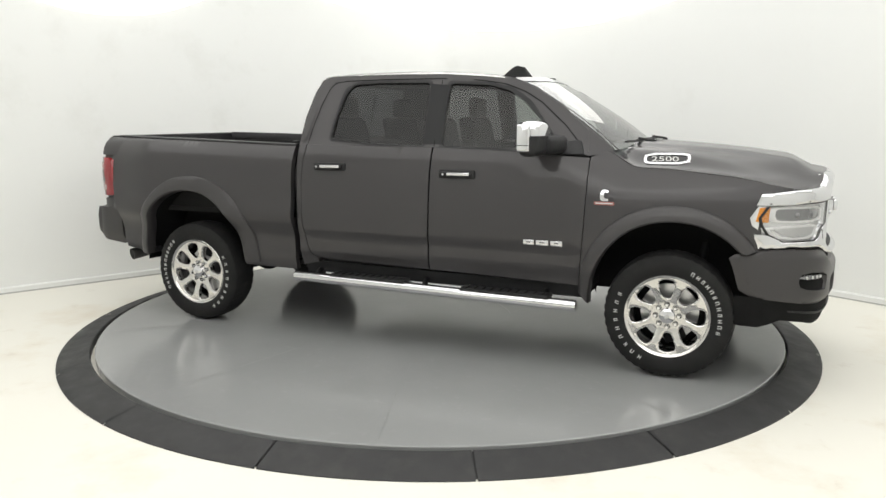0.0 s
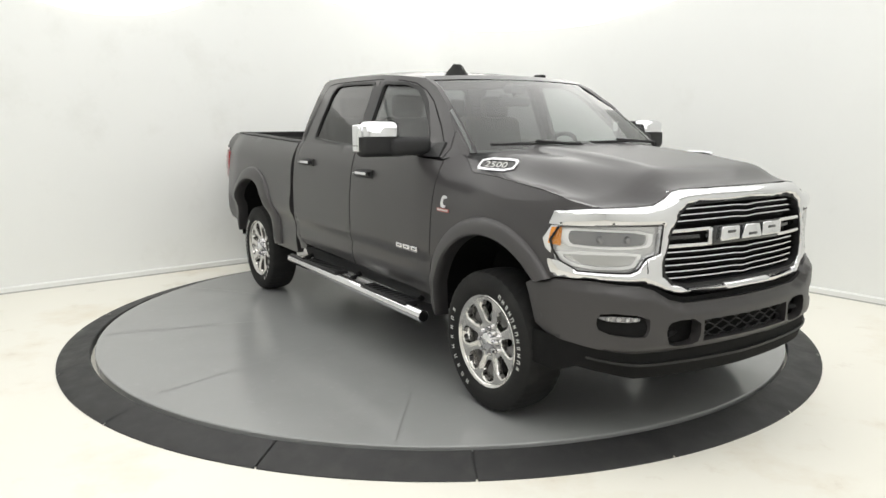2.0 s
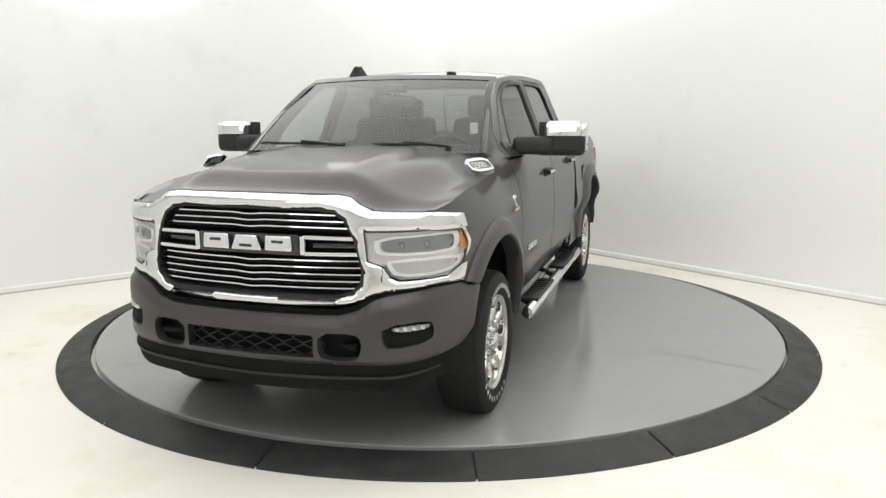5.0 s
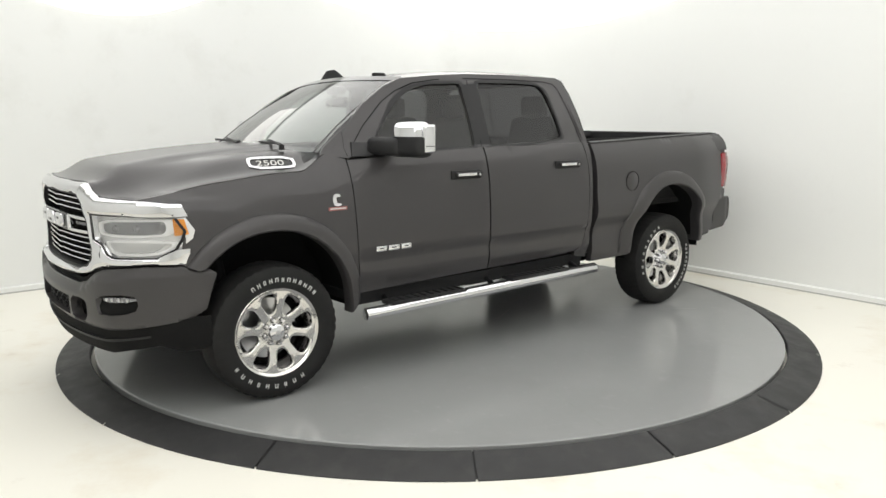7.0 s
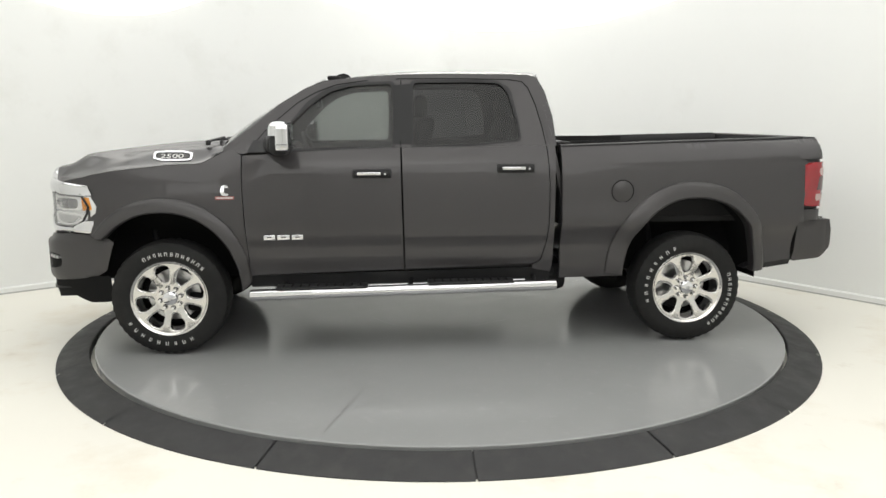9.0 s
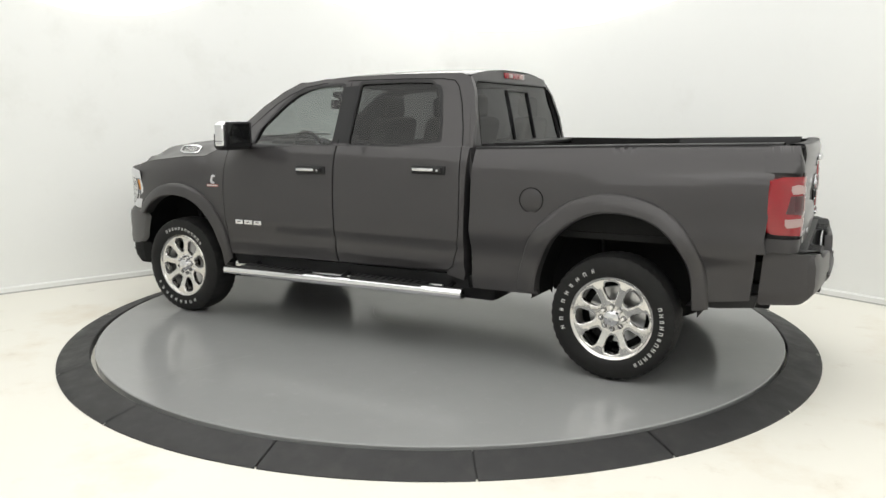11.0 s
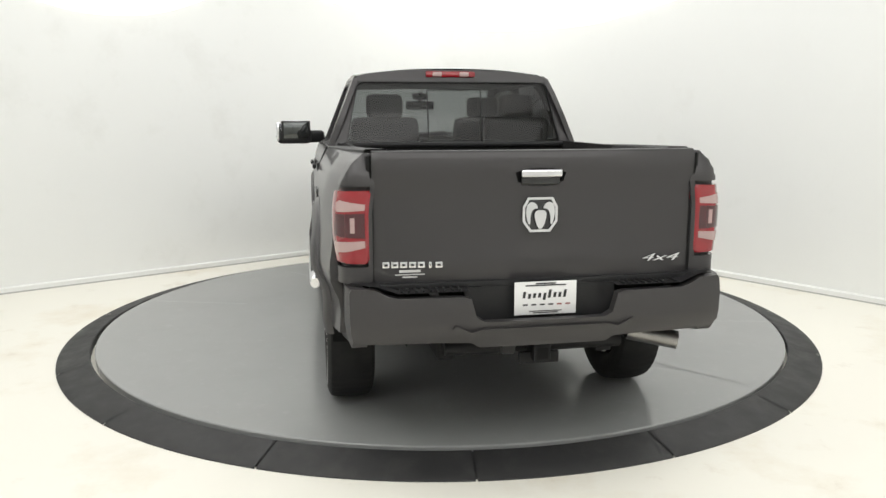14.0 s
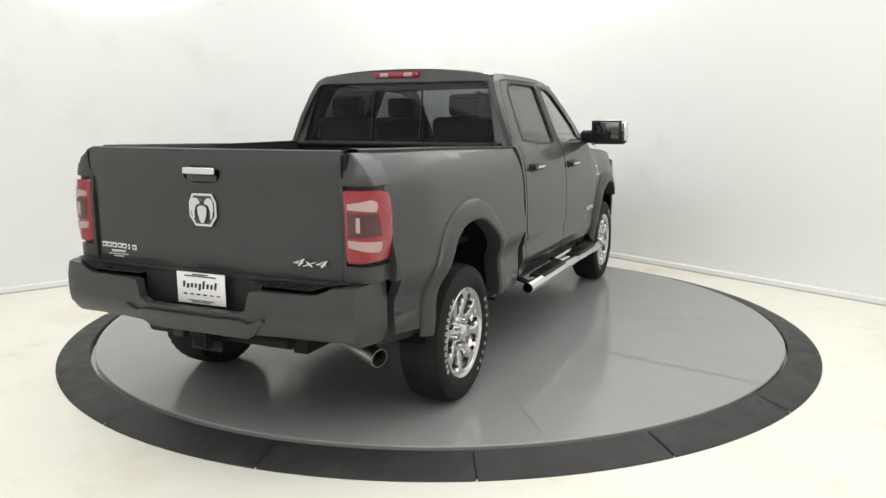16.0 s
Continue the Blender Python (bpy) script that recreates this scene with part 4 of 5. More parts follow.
    part("bumper_top_strip", panel(both([(0, 0.80), (0.44, 0.80), (0.53, 0.825), (0.60, 0.87), (0.70, 0.885), (0.95, 0.90), (0.95, 0.88), (0.66, 0.86), (0.54, 0.77), (0, 0.745)]), lambda y, z: (bump_x(y, z) - 0.05, y, z), step=0.06, back=(-0.05, 0, 0)), "liner", bumper)
    part("pocket_backing", panel(both([(0, 0.76), (0.9, 0.77), (0.9, 0.55), (0, 0.55)]), lambda y, z: (bump_x(y, z) - 0.07, y, z), step=0.1), "liner", bumper)
    net = part("lower_mesh", box((0.01, 0.70, 0.012), (bump_x(0) - 0.045, 0, 0.682)), "plastic", bumper, "black honeycomb mesh")
    for row in range(4):
        z0 = 0.588 + row * 0.029
        for k in range(14):
            y = -0.335 + k * 0.0515
            up = 0.011 if (k + row) % 2 else -0.011
            rod_bm = rod((bump_x(y) - 0.035, y, z0 + up), (bump_x(y + 0.0515) - 0.035, y + 0.0515, z0 - up), 0.0042, seg=5)
            part("mesh_wire", rod_bm, "plastic", net, smooth=0)
    for s in (1, -1):
        part("tow_hook", rod((2.86, s * 0.40, 0.62), (2.90, s * 0.54, 0.62), 0.018), "under", bumper)
        fl = part("fog_lamp", panel(flip(smooth_poly(along([(0.70, 0.727), (0.845, 0.732), (0.85, 0.705), (0.71, 0.70)]), 1), s), lambda u, z: bump_at(u, z, -0.014), step=0.04, back=(-0.03, 0, 0)), "projector", bumper, "slim clear fog lamp")
        for k in range(4):
            y = 0.725 + 0.033 * k
            part("fog_cell", box((0.012, 0.022, 0.018), (bump_x(y) - 0.014, s * y, 0.716), 0.004), "satin", fl)
        part("fog_bezel", panel(flip(fog, s), lambda u, z: bump_at(u, z, -0.018 - 0.02 * ramp(0.68, 0.72, z)), step=0.03), "liner", bumper, "black fog lamp pocket")
    # lower valance and air dam
    def dam(u, z):
        # set back under the bumper in front, flush with it at the ends
        x, y, _ = bump_at(u, 0.7)
        return (x - (0.03 + 0.25 * max(0.0, 0.5 - z)) * ramp(1.15, 0.9, abs(u)), y, z)
    part("lower_valance", panel(both(along([(0, 0.54), (0.7, 0.55), (0.9, 0.575), (0.963, 0.6), (0.966, 0.42), (0.952, 0.41), (0.9, 0.455), (0.8, 0.43), (0.7, 0.405), (0, 0.395)])), dam, step=0.05, back=(-0.10, 0, 0)), "liner", TRUCK, "black plastic air dam")
    part("valance_lip", panel(both(along([(0, 0.475), (0.7, 0.487), (0.88, 0.515), (0.88, 0.503), (0.7, 0.472), (0, 0.46)])), lambda u, z: (dam(u, z)[0] + 0.012, dam(u, z)[1], z), step=0.06, back=(-0.05, 0, 0)), "plastic", TRUCK)


def gate_x(y, z):
    return tail_x(y, z) - 0.012 * ramp(0.06, 0.0, abs(z - 1.01)) * ramp(0.62, 0.5, abs(y))


def tail_end():
    gate = part("tailgate", panel([(-0.79, 0.925), (0.79, 0.925), (0.79, 1.52), (0.78, 1.53), (-0.78, 1.53), (-0.79, 1.52)], lambda y, z: (tail_x(y, z) - 0.012 * ramp(0.06, 0.0, abs(z - 1.01)) * ramp(0.62, 0.5, abs(y)), y, z), [smooth_poly([(-0.13, 1.452), (0.13, 1.452), (0.105, 1.368), (-0.105, 1.368)], 1)], 0.045, (0.05, 0, 0)), "paint", TRUCK)
    part("gate_top", sheet([[(tail_x(y, 1.53) + dx, y, 1.528 + dz) for y in np.linspace(-0.79, 0.79, 25)] for dx, dz in ((-0.001, 0), (0.002, 0.005), (0.012, 0.008), (0.06, 0.008), (0.075, 0.0), (0.08, -0.55))]), "plastic", gate, "black plastic gate cap")
    part("handle_recess", panel(smooth_poly([(-0.135, 1.457), (0.135, 1.457), (0.11, 1.363), (-0.11, 1.363)], 1), lambda y, z: (tail_x(y, z) + 0.03, y, z), step=0.05), "plastic", gate)
    h = part("gate_handle", box((0.035, 0.20, 0.036), (tail_x(0, 1.43) - 0.006, 0, 1.428), 0.009, segments=3), "chrome", gate, "chrome tailgate handle")
    part("handle_grip", box((0.03, 0.19, 0.04), (tail_x(0, 1.4) + 0.012, 0, 1.392), 0.008), "gloss_black", gate)
    # shield mark: dark field, chrome rim and plain horn-like shapes
    shield = [(-0.062, 1.315), (0.062, 1.315), (0.086, 1.27), (0.086, 1.20), (0.05, 1.15), (-0.05, 1.15), (-0.086, 1.20), (-0.086, 1.27)]
    small = [(y * 0.86, 1.235 + (z - 1.235) * 0.86) for y, z in shield]
    at = lambda out: (lambda y, z: (tail_x(y, 1.2) - out, y, z))
    e = part("shield_mark", panel(shield, at(0.008), step=0.05, back=(0.01, 0, 0)), "gloss_black", gate, "chrome shield mark on black")
    part("mark_rim", panel(shield, at(0.016), [small], 0.03, (0.012, 0, 0)), "chrome", e)
    for s in (1, -1):
        part("mark_horn", panel(flip(smooth_poly([(0.008, 1.262), (0.03, 1.295), (0.062, 1.29), (0.073, 1.25), (0.062, 1.19), (0.048, 1.185), (0.05, 1.23), (0.035, 1.262)], 2), s), at(0.02), step=0.02, back=(0.012, 0, 0)), "chrome", e)
    part("mark_crest", panel(smooth_poly([(-0.03, 1.255), (0.03, 1.255), (0.028, 1.21), (0.01, 1.165), (-0.01, 1.165), (-0.028, 1.21)], 2), at(0.022), step=0.02, back=(0.014, 0, 0)), "chrome", e)
    # trim name as a row of plain bars, dealer mark below it
    for k in range(7):
        y = 0.735 - 0.041 * k
        part("name_bar", box((0.008, 0.034 if k != 5 else 0.014, 0.03), (gate_x(y, 1.008) - 0.004, y - 0.004, 1.008), 0.002), "chrome", gate)
        part("name_bar_slot", box((0.002, 0.016 if k != 5 else 0.004, 0.010), (gate_x(y, 1.008) - 0.0085, y - 0.004, 1.008), 0.0), "ink", gate)
    for y, w, z, h2 in ((0.62, 0.10, 0.978, 0.012), (0.62, 0.14, 0.962, 0.005), (0.62, 0.07, 0.95, 0.007)):
        part("decal_bar", box((0.002, w, h2), (gate_x(y, z) - 0.006, y, z)), "white_letter", gate, smooth=0)
    text("4x4", 0.085, 0.006, pose(gate_x(0.55, 1.0) - 0.008, -0.515, 0.99, 90, 0, -90) @ Matrix.Diagonal((1.5, 0.62, 1, 1)), "chrome", gate, shear=0.35)
    # tail lamps that wrap the corner
    for s in (1, -1):
        def wrap(out):
            def f(u, z):
                a, b, c = Vector((-2.645, 0.957)), Vector((-2.85, 0.968)), Vector((-2.80, 0.80))
                p = (1 - u) ** 2 * a + 2 * u * (1 - u) * b + u * u * c
                n = ((1 - u) * (b - a) + u * (c - b)).normalized()
                lean = -0.035 * ramp(1.15, 1.0, z) * (1 - u) - 0.03 * ramp(1.25, 1.38, z)
                p = p + Vector((n.y, -n.x)) * out
                return (p.x, s * (p.y + lean * 0.5), z)
            return f
        lamp = part("tail_lamp", panel(smooth_poly([(0.03, 1.335), (0.0, 1.20), (-0.02, 1.055), (0.06, 1.03), (0.90, 1.02), (0.95, 1.035), (0.95, 1.345), (0.90, 1.358), (0.2, 1.355)], 0), wrap(0.012), step=0.05, back=(0.03, -s * 0.03, 0)), "red_lens", TRUCK, "red tail lamp with pale and smoked fields")

        def field(nm, pts, mat, out=0.0155):
            part(nm, panel(pts, wrap(out), step=0.05, back=(0.004, -s * 0.003, 0)), mat, lamp)
        field("reverse_lens", [(0.34, 1.28), (0.34, 1.305), (0.45, 1.315), (0.90, 1.295), (0.90, 1.268), (0.38, 1.26)], "pale_lens")
        field("reverse_lens", [(0.26, 1.085), (0.26, 1.12), (0.90, 1.128), (0.90, 1.095), (0.6, 1.078), (0.3, 1.07)], "pale_lens")
        field("smoked_lens", [(0.27, 1.15), (0.34, 1.25), (0.90, 1.255), (0.90, 1.14)], "dark_lens")
        field("side_bulb", [(0.68, 1.165), (0.68, 1.235), (0.75, 1.235), (0.75, 1.165)], "pale_lens", 0.018)
        # recess behind the lamp
        part("lamp_housing", panel([(0.0, 1.0), (0.0, 1.38), (1.02, 1.38), (1.02, 1.0)], wrap(-0.01), step=0.08), "plastic", TRUCK)
        part("corner_post", panel([(0.955, 1.003), (0.955, 1.377), (1.02, 1.377), (1.02, 1.003)], wrap(0.008), step=0.04, back=(0.04, 0, 0)), "paint", TRUCK)
        part("gate_seam", ribbon([(s * 0.796, z) for z in np.linspace(0.925, 1.515, 12)], 0.009, lambda y, z: (tail_x(y, z) - 0.003, y, z)), "liner", TRUCK)
        # corner post between lamp and gate, above and below the lamp
        for z0, z1 in ((0.925, 1.003), (1.377, 1.525)):
            part("corner_post", panel([(0.02, z0), (0.02, z1), (1.02, z1), (1.02, z0)], lambda u, z, s=s: (wrap(0.006)(u, z)[0] + 0.035 * ramp(1.39, 1.53, z), s * min(abs(wrap(0.008)(u, z)[1]), bed_y(z) - 0.045), z), step=0.04, back=(0.04, 0, 0)), "paint", TRUCK)
    # rear bumper
    rb = new("rear_bumper")
    rb.parent = TRUCK

    def rx(y, z):
        a = abs(y) / 0.945
        return -2.97 + 0.05 * a * a + 0.03 * a ** 20 + 0.05 * ramp(0.72, 0.64, z) + 0.012 * ramp(0.85, 0.9, z)
    edge = [(0, 0.755), (0.29, 0.755), (0.33, 0.778), (0.355, 0.865), (0.39, 0.874), (0.69, 0.876), (0.74, 0.888), (0.79, 0.915), (0.897, 0.92), (0.909, 0.90), (0.909, 0.79), (0.904, 0.70), (0.88, 0.652), (0.5, 0.65), (0.3, 0.642), (0, 0.642)]
    part("bumper_skin", panel(both(edge), lambda y, z: (rx(y, z), y, z), step=0.045, back=(0.05, 0, 0)), "flare", rb, "dark grey step bumper skin")
    for s in (1, -1):
        part("bumper_end", panel(fillet([(-2.635, 0.922), (-2.895, 0.922), (-2.895, 0.68), (-2.84, 0.625), (-2.615, 0.60)], 0.03), lambda x, z: (x, s * (0.922 - 0.022 * ramp(-2.84, -2.895, x) - 0.03 * ramp(0.70, 0.6, z)), z), step=0.04, back=(0, -s * 0.07, 0)), "flare", rb)
        pad = part("step_pad", sheet([[(-2.93, s * 0.36, 0.897), (-2.93, s * 0.69, 0.898), (-2.91, s * 0.78, 0.928), (-2.84, s * 0.90, 0.932)], [(-2.80, s * 0.36, 0.90), (-2.80, s * 0.69, 0.901), (-2.78, s * 0.78, 0.93), (-2.70, s * 0.90, 0.934)]]), "plastic", rb, "ribbed black step pad", smooth=0)
        for k in range(9):
            part("rib", box((0.10, 0.012, 0.008), (-2.868, s * (0.40 + 0.034 * k), 0.902), 0.002), "plastic", pad)
    part("plate_recess", panel([(-0.37, 0.90), (-0.37, 0.74), (0.37, 0.74), (0.37, 0.90)], lambda y, z: (-2.855 - 0.02 * ramp(0.3, 0.37, abs(y)), y, z), step=0.1, back=(0.03, 0, 0)), "plastic", rb)
    part("lower_strip", panel(both([(0, 0.725), (0.30, 0.725), (0.355, 0.71), (0.43, 0.745), (0.445, 0.73), (0.36, 0.655), (0.31, 0.625), (0, 0.625)]), lambda y, z: (rx(y, z) - 0.014, y, z), step=0.05, back=(0.05, 0, 0)), "flare", rb)
    part("gate_gap_cover", box((0.1, 1.62, 0.03), (-2.80, 0, 0.91), 0.004), "plastic", TRUCK)
    plate = part("dealer_plate", box((0.006, 0.305, 0.16), (-2.90, -0.015, 0.843), 0.0025), "plate", TRUCK, "white dealer plate with dark bars")
    # plain bars where writing stands, in four lines
    bars = [(0.105 - 0.025 * k, 0.857 + (0.004, -0.003, 0, 0, -0.006, 0.006, 0, 0, 0.005)[k], 0.013, (0.030, 0.024, 0.022, 0.022, 0.034, 0.040, 0.024, 0.024, 0.036)[k], "ink") for k in range(9)]
    bars += [(0.10 - 0.042 * k, 0.812, 0.024, 0.007, "ink" if k < 4 else "red_ink") for k in range(6)]
    bars += [(0, 0.781, 0.16, 0.004, "ink"), (0, 0.773, 0.12, 0.004, "ink"), (0, 0.905, 0.20, 0.006, "ink"), (0, 0.914, 0.10, 0.006, "ink")]
    for y, z, w, h2, mat in bars:
        slant = box((0.002, w, h2), (-2.904, 0, 0))
        for v in slant.verts:
            v.co.y += -0.16 * v.co.z - 0.015 + y
            v.co.z += z
        part("plate_bar", slant, mat, plate, smooth=0)
    hitch = part("hitch_receiver", box((0.20, 0.085, 0.085), (-2.82, 0.0, 0.575), 0.006), "under", TRUCK)
    part("receiver_hole", box((0.01, 0.055, 0.055), (-2.918, 0.0, 0.575)), "liner", hitch, smooth=0)
    part("hitch_bar", rod((-2.76, -0.45, 0.58), (-2.76, 0.45, 0.58), 0.04), "under", hitch)
    part("chain_plate", box((0.02, 0.20, 0.06), (-2.86, 0.0, 0.54), 0.006), "under", hitch)
    part("socket", box((0.05, 0.07, 0.06), (-2.87, 0.16, 0.60), 0.01), "plastic", hitch)
    a, b = Vector((-2.50, -0.62, 0.54)), Vector((-2.60, -0.86, 0.50))
    tip = revolve([(0.046, 0.0), (0.05, 0.0), (0.05, (b - a).length), (0.046, (b - a).length)], 32)
    part("exhaust_tip", tip, "dull_steel", TRUCK, "dull steel exhaust tip", m=Matrix.Translation(a) @ (b - a).to_track_quat("Y", "Z").to_matrix().to_4x4())
    part("exhaust_pipe", rod(a, (-1.0, -0.5, 0.50), 0.042), "under", TRUCK)


def text(body, size, depth, m, mat, parent, shear=0.0, name="lettering"):
    cu = bpy.data.curves.new("letters", "FONT")
    cu.body, cu.size, cu.extrude, cu.shear = body, size, depth, shear
    tmp = bpy.data.objects.new("letters", cu)
    scene.collection.objects.link(tmp)
    me = bpy.data.meshes.new_from_object(tmp.evaluated_get(bpy.context.evaluated_depsgraph_get()))
    bpy.data.objects.remove(tmp)
    ob = new(name, me)
    me.materials.clear()
    me.materials.append(M[mat])
    ob.parent = parent
    ob.matrix_local = m
    return ob


def sides_detail():
    for s in (1, -1):
        # door mirror
        mir = new("door_mirror")
        mir.parent = TRUCK
        mir.matrix_local = Matrix.Diagonal((1, s, 1, 1))
        shell = box((0.15, 0.325, 0.22), (1.165, 1.185, 1.555), 0.045, segments=4)
        for v in shell.verts:
            if v.co.x > 1.165:
                v.co.x -= 0.25 * max(0, v.co.y - 1.2) + 0.12 * max(0, v.co.z - 1.58)
        cut = bmesh.ops.bisect_plane(shell, geom=shell.verts[:] + shell.edges[:] + shell.faces[:], plane_co=(0, 0, 1.568), plane_no=(0, 0, 1), clear_outer=True)
        part("mirror_shell", shell, "plastic", mir)
        cap = box((0.156, 0.235, 0.196), (1.166, 1.205, 1.565), 0.044, segments=4)
        for v in cap.verts:
            if v.co.x > 1.165:
                v.co.x -= 0.25 * max(0, v.co.y - 1.2) + 0.12 * max(0, v.co.z - 1.58)
        bmesh.ops.bisect_plane(cap, geom=cap.verts[:] + cap.edges[:] + cap.faces[:], plane_co=(0, 0, 1.572), plane_no=(0, 0, 1), clear_inner=True)
        bmesh.ops.bisect_plane(cap, geom=cap.verts[:] + cap.edges[:] + cap.faces[:], plane_co=(1.10, 0, 0), plane_no=(1, 0, 0), clear_inner=True)
        part("mirror_cap", cap, "chrome", mir, "chrome mirror cap")
        part("mirror_end_cap", box((0.085, 0.04, 0.17), (1.128, 1.332, 1.56), 0.014, segments=3), "chrome", mir, "chrome end of the mirror")
        part("end_cap_joint", box((0.07, 0.003, 0.004), (1.128, 1.3525, 1.515)), "ink", mir, smooth=0)
        part("turn_lamp", box((0.03, 0.03, 0.035), (1.185, 1.29, 1.605), 0.007), "pale_lens", mir)
        part("mirror_back", box((0.02, 0.27, 0.185), (1.10, 1.17, 1.565), 0.008), "plastic", mir)
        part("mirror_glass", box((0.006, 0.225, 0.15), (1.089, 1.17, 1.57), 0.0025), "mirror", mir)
        arm = box((0.11, 0.26, 0.115), (1.205, 1.03, 1.51), 0.035, segments=3)
        for v in arm.verts:
            v.co.x += 0.25 * (1.1 - v.co.y)
        part("mirror_arm", arm, "plastic", mir)
        part("mirror_foot", panel([(1.42, 1.45), (1.38, 1.535), (1.27, 1.53), (1.20, 1.50), (1.20, 1.455)], lambda x, z: (x, cab_y(x, z) + 0.012, z), step=0.05, back=(0, -0.02, 0)), "plastic", mir)
        # running board: chrome tube with two step pads
        rb = new("running_board")
        rb.parent = TRUCK
        zt = lambda x: 0.458 + (1.42 - x) * 0.0155
        tube = revolve([(0.0, 0.0), (0.036, 0.0), (0.04, 0.006), (0.04, 2.174), (0.036, 2.18), (0.0, 2.18)], 24)
        part("tube", tube, "chrome", rb, "chrome side step tube", m=Matrix.Translation((1.42, s * 1.045, zt(1.42))) @ pose(0, 0, 0, 0, 0.0, 90) @ pose(0, 0, 0, 0.9))
        for x0, x1 in ((1.24, 0.60), (0.17, -0.45)):
            pad = part("step_pad", box((x0 - x1, 0.12, 0.028), ((x0 + x1) / 2, s * 1.015, zt((x0 + x1) / 2) + 0.036), 0.008), "plastic", rb, "black step pad")
            for k in range(10):
                x = x0 - 0.05 - (x0 - x1 - 0.1) * k / 9
                part("tread_rib", box((0.012, 0.09, 0.006), (x, s * 1.015, zt(x) + 0.052), 0.002), "rubber", pad)
        part("inner_tube", rod((0.75, s * 0.945, 0.485), (-0.55, s * 0.945, 0.508), 0.012), "satin", rb)
        for x in (1.2, 0.3, -0.6):
            part("bracket", rod((x, s * 1.03, zt(x)), (x - 0.03, s * 0.78, 0.57), 0.02), "under", rb)
        part("rocker", panel([(1.43, 0.575), (-0.74, 0.60), (-0.74, 0.50), (1.43, 0.485)], lambda x, z: (x, s * (0.93 - 0.5 * max(0, 0.56 - z)), z), step=0.1, back=(0, -s * 0.1, 0)), "plastic", TRUCK)
        # maker's mark on the door as three chrome blocks
        for x0, x1 in ((1.315, 1.235), (1.222, 1.135), (1.122, 1.042)) if s > 0 else ((1.312, 1.232), (1.219, 1.132), (1.119, 1.045)):
            c = (x0 + x1) / 2
            bm = box((x0 - x1, 0.008, 0.036), (c, s * (body_y(c, 0.862) + 0.003), 0.862), 0.0035)
            part("mark_block", bm, "chrome", TRUCK)
            part("mark_slot", box(((x0 - x1) * 0.4, 0.002, 0.007), (c, s * (body_y(c, 0.862) + 0.0075), 0.864), 0), "ink", TRUCK, smooth=0)
        # engine mark: open ring shape over a small red bar
        x, z = 1.572, 1.19
        y = body_y(x, z)
        badge = part("engine_mark", panel(smooth_poly([(1.60, 1.205), (1.59, 1.228), (1.555, 1.228), (1.545, 1.212), (1.56, 1.208), (1.575, 1.212), (1.578, 1.19), (1.572, 1.172), (1.545, 1.17), (1.55, 1.155), (1.59, 1.155), (1.602, 1.175)] if s > 0 else [(3.145 - a, b) for a, b in [(1.60, 1.205), (1.59, 1.228), (1.555, 1.228), (1.545, 1.212), (1.56, 1.208), (1.575, 1.212), (1.578, 1.19), (1.572, 1.172), (1.545, 1.17), (1.55, 1.155), (1.59, 1.155), (1.602, 1.175)]], 1), skin(s, 0.006), step=0.02, back=(0, -s * 0.008, 0)), "chrome", TRUCK)
        part("mark_bar", box((0.13, 0.004, 0.022), (1.572, s * (body_y(1.572, 1.14) + 0.003), 1.14), 0.0015), "red_ink", badge)
        part("mark_bar_text", box((0.11, 0.002, 0.008), (1.572, s * (body_y(1.572, 1.14) + 0.0055), 1.141), 0), "white_letter", badge, smooth=0)
        # number badge on the hood's flank
        b = new("number_badge")
        b.parent = TRUCK
        b.matrix_local = pose(1.932, s * 0.858, 1.42, 90 - 42, 0, 180 - 10 if s > 0 else 10)
        o = smooth_poly([(-0.145, -0.028), (-0.115, -0.046), (0.135, -0.046), (0.15, 0.028), (0.12, 0.046), (-0.13, 0.046)], 1)
        i = [(a * 0.88, c * 0.66) for a, c in o]
        if s > 0:
            o, i = [(-a, c) for a, c in o], [(-a, c) for a, c in i]
        part("badge_rim", panel(o, lambda a, c: (a, c, 0.012), [i], 0.05, (0, 0, -0.014)), "chrome", b)
        part("badge_field", panel(i, lambda a, c: (a, c, 0.006), step=0.08, back=(0, 0, -0.006)), "gloss_black", b)
        text("2500", 0.055, 0.002, pose(-0.096, -0.019, 0.0075) @ Matrix.Diagonal((1.55, 1, 1, 1)), "white_letter", b)


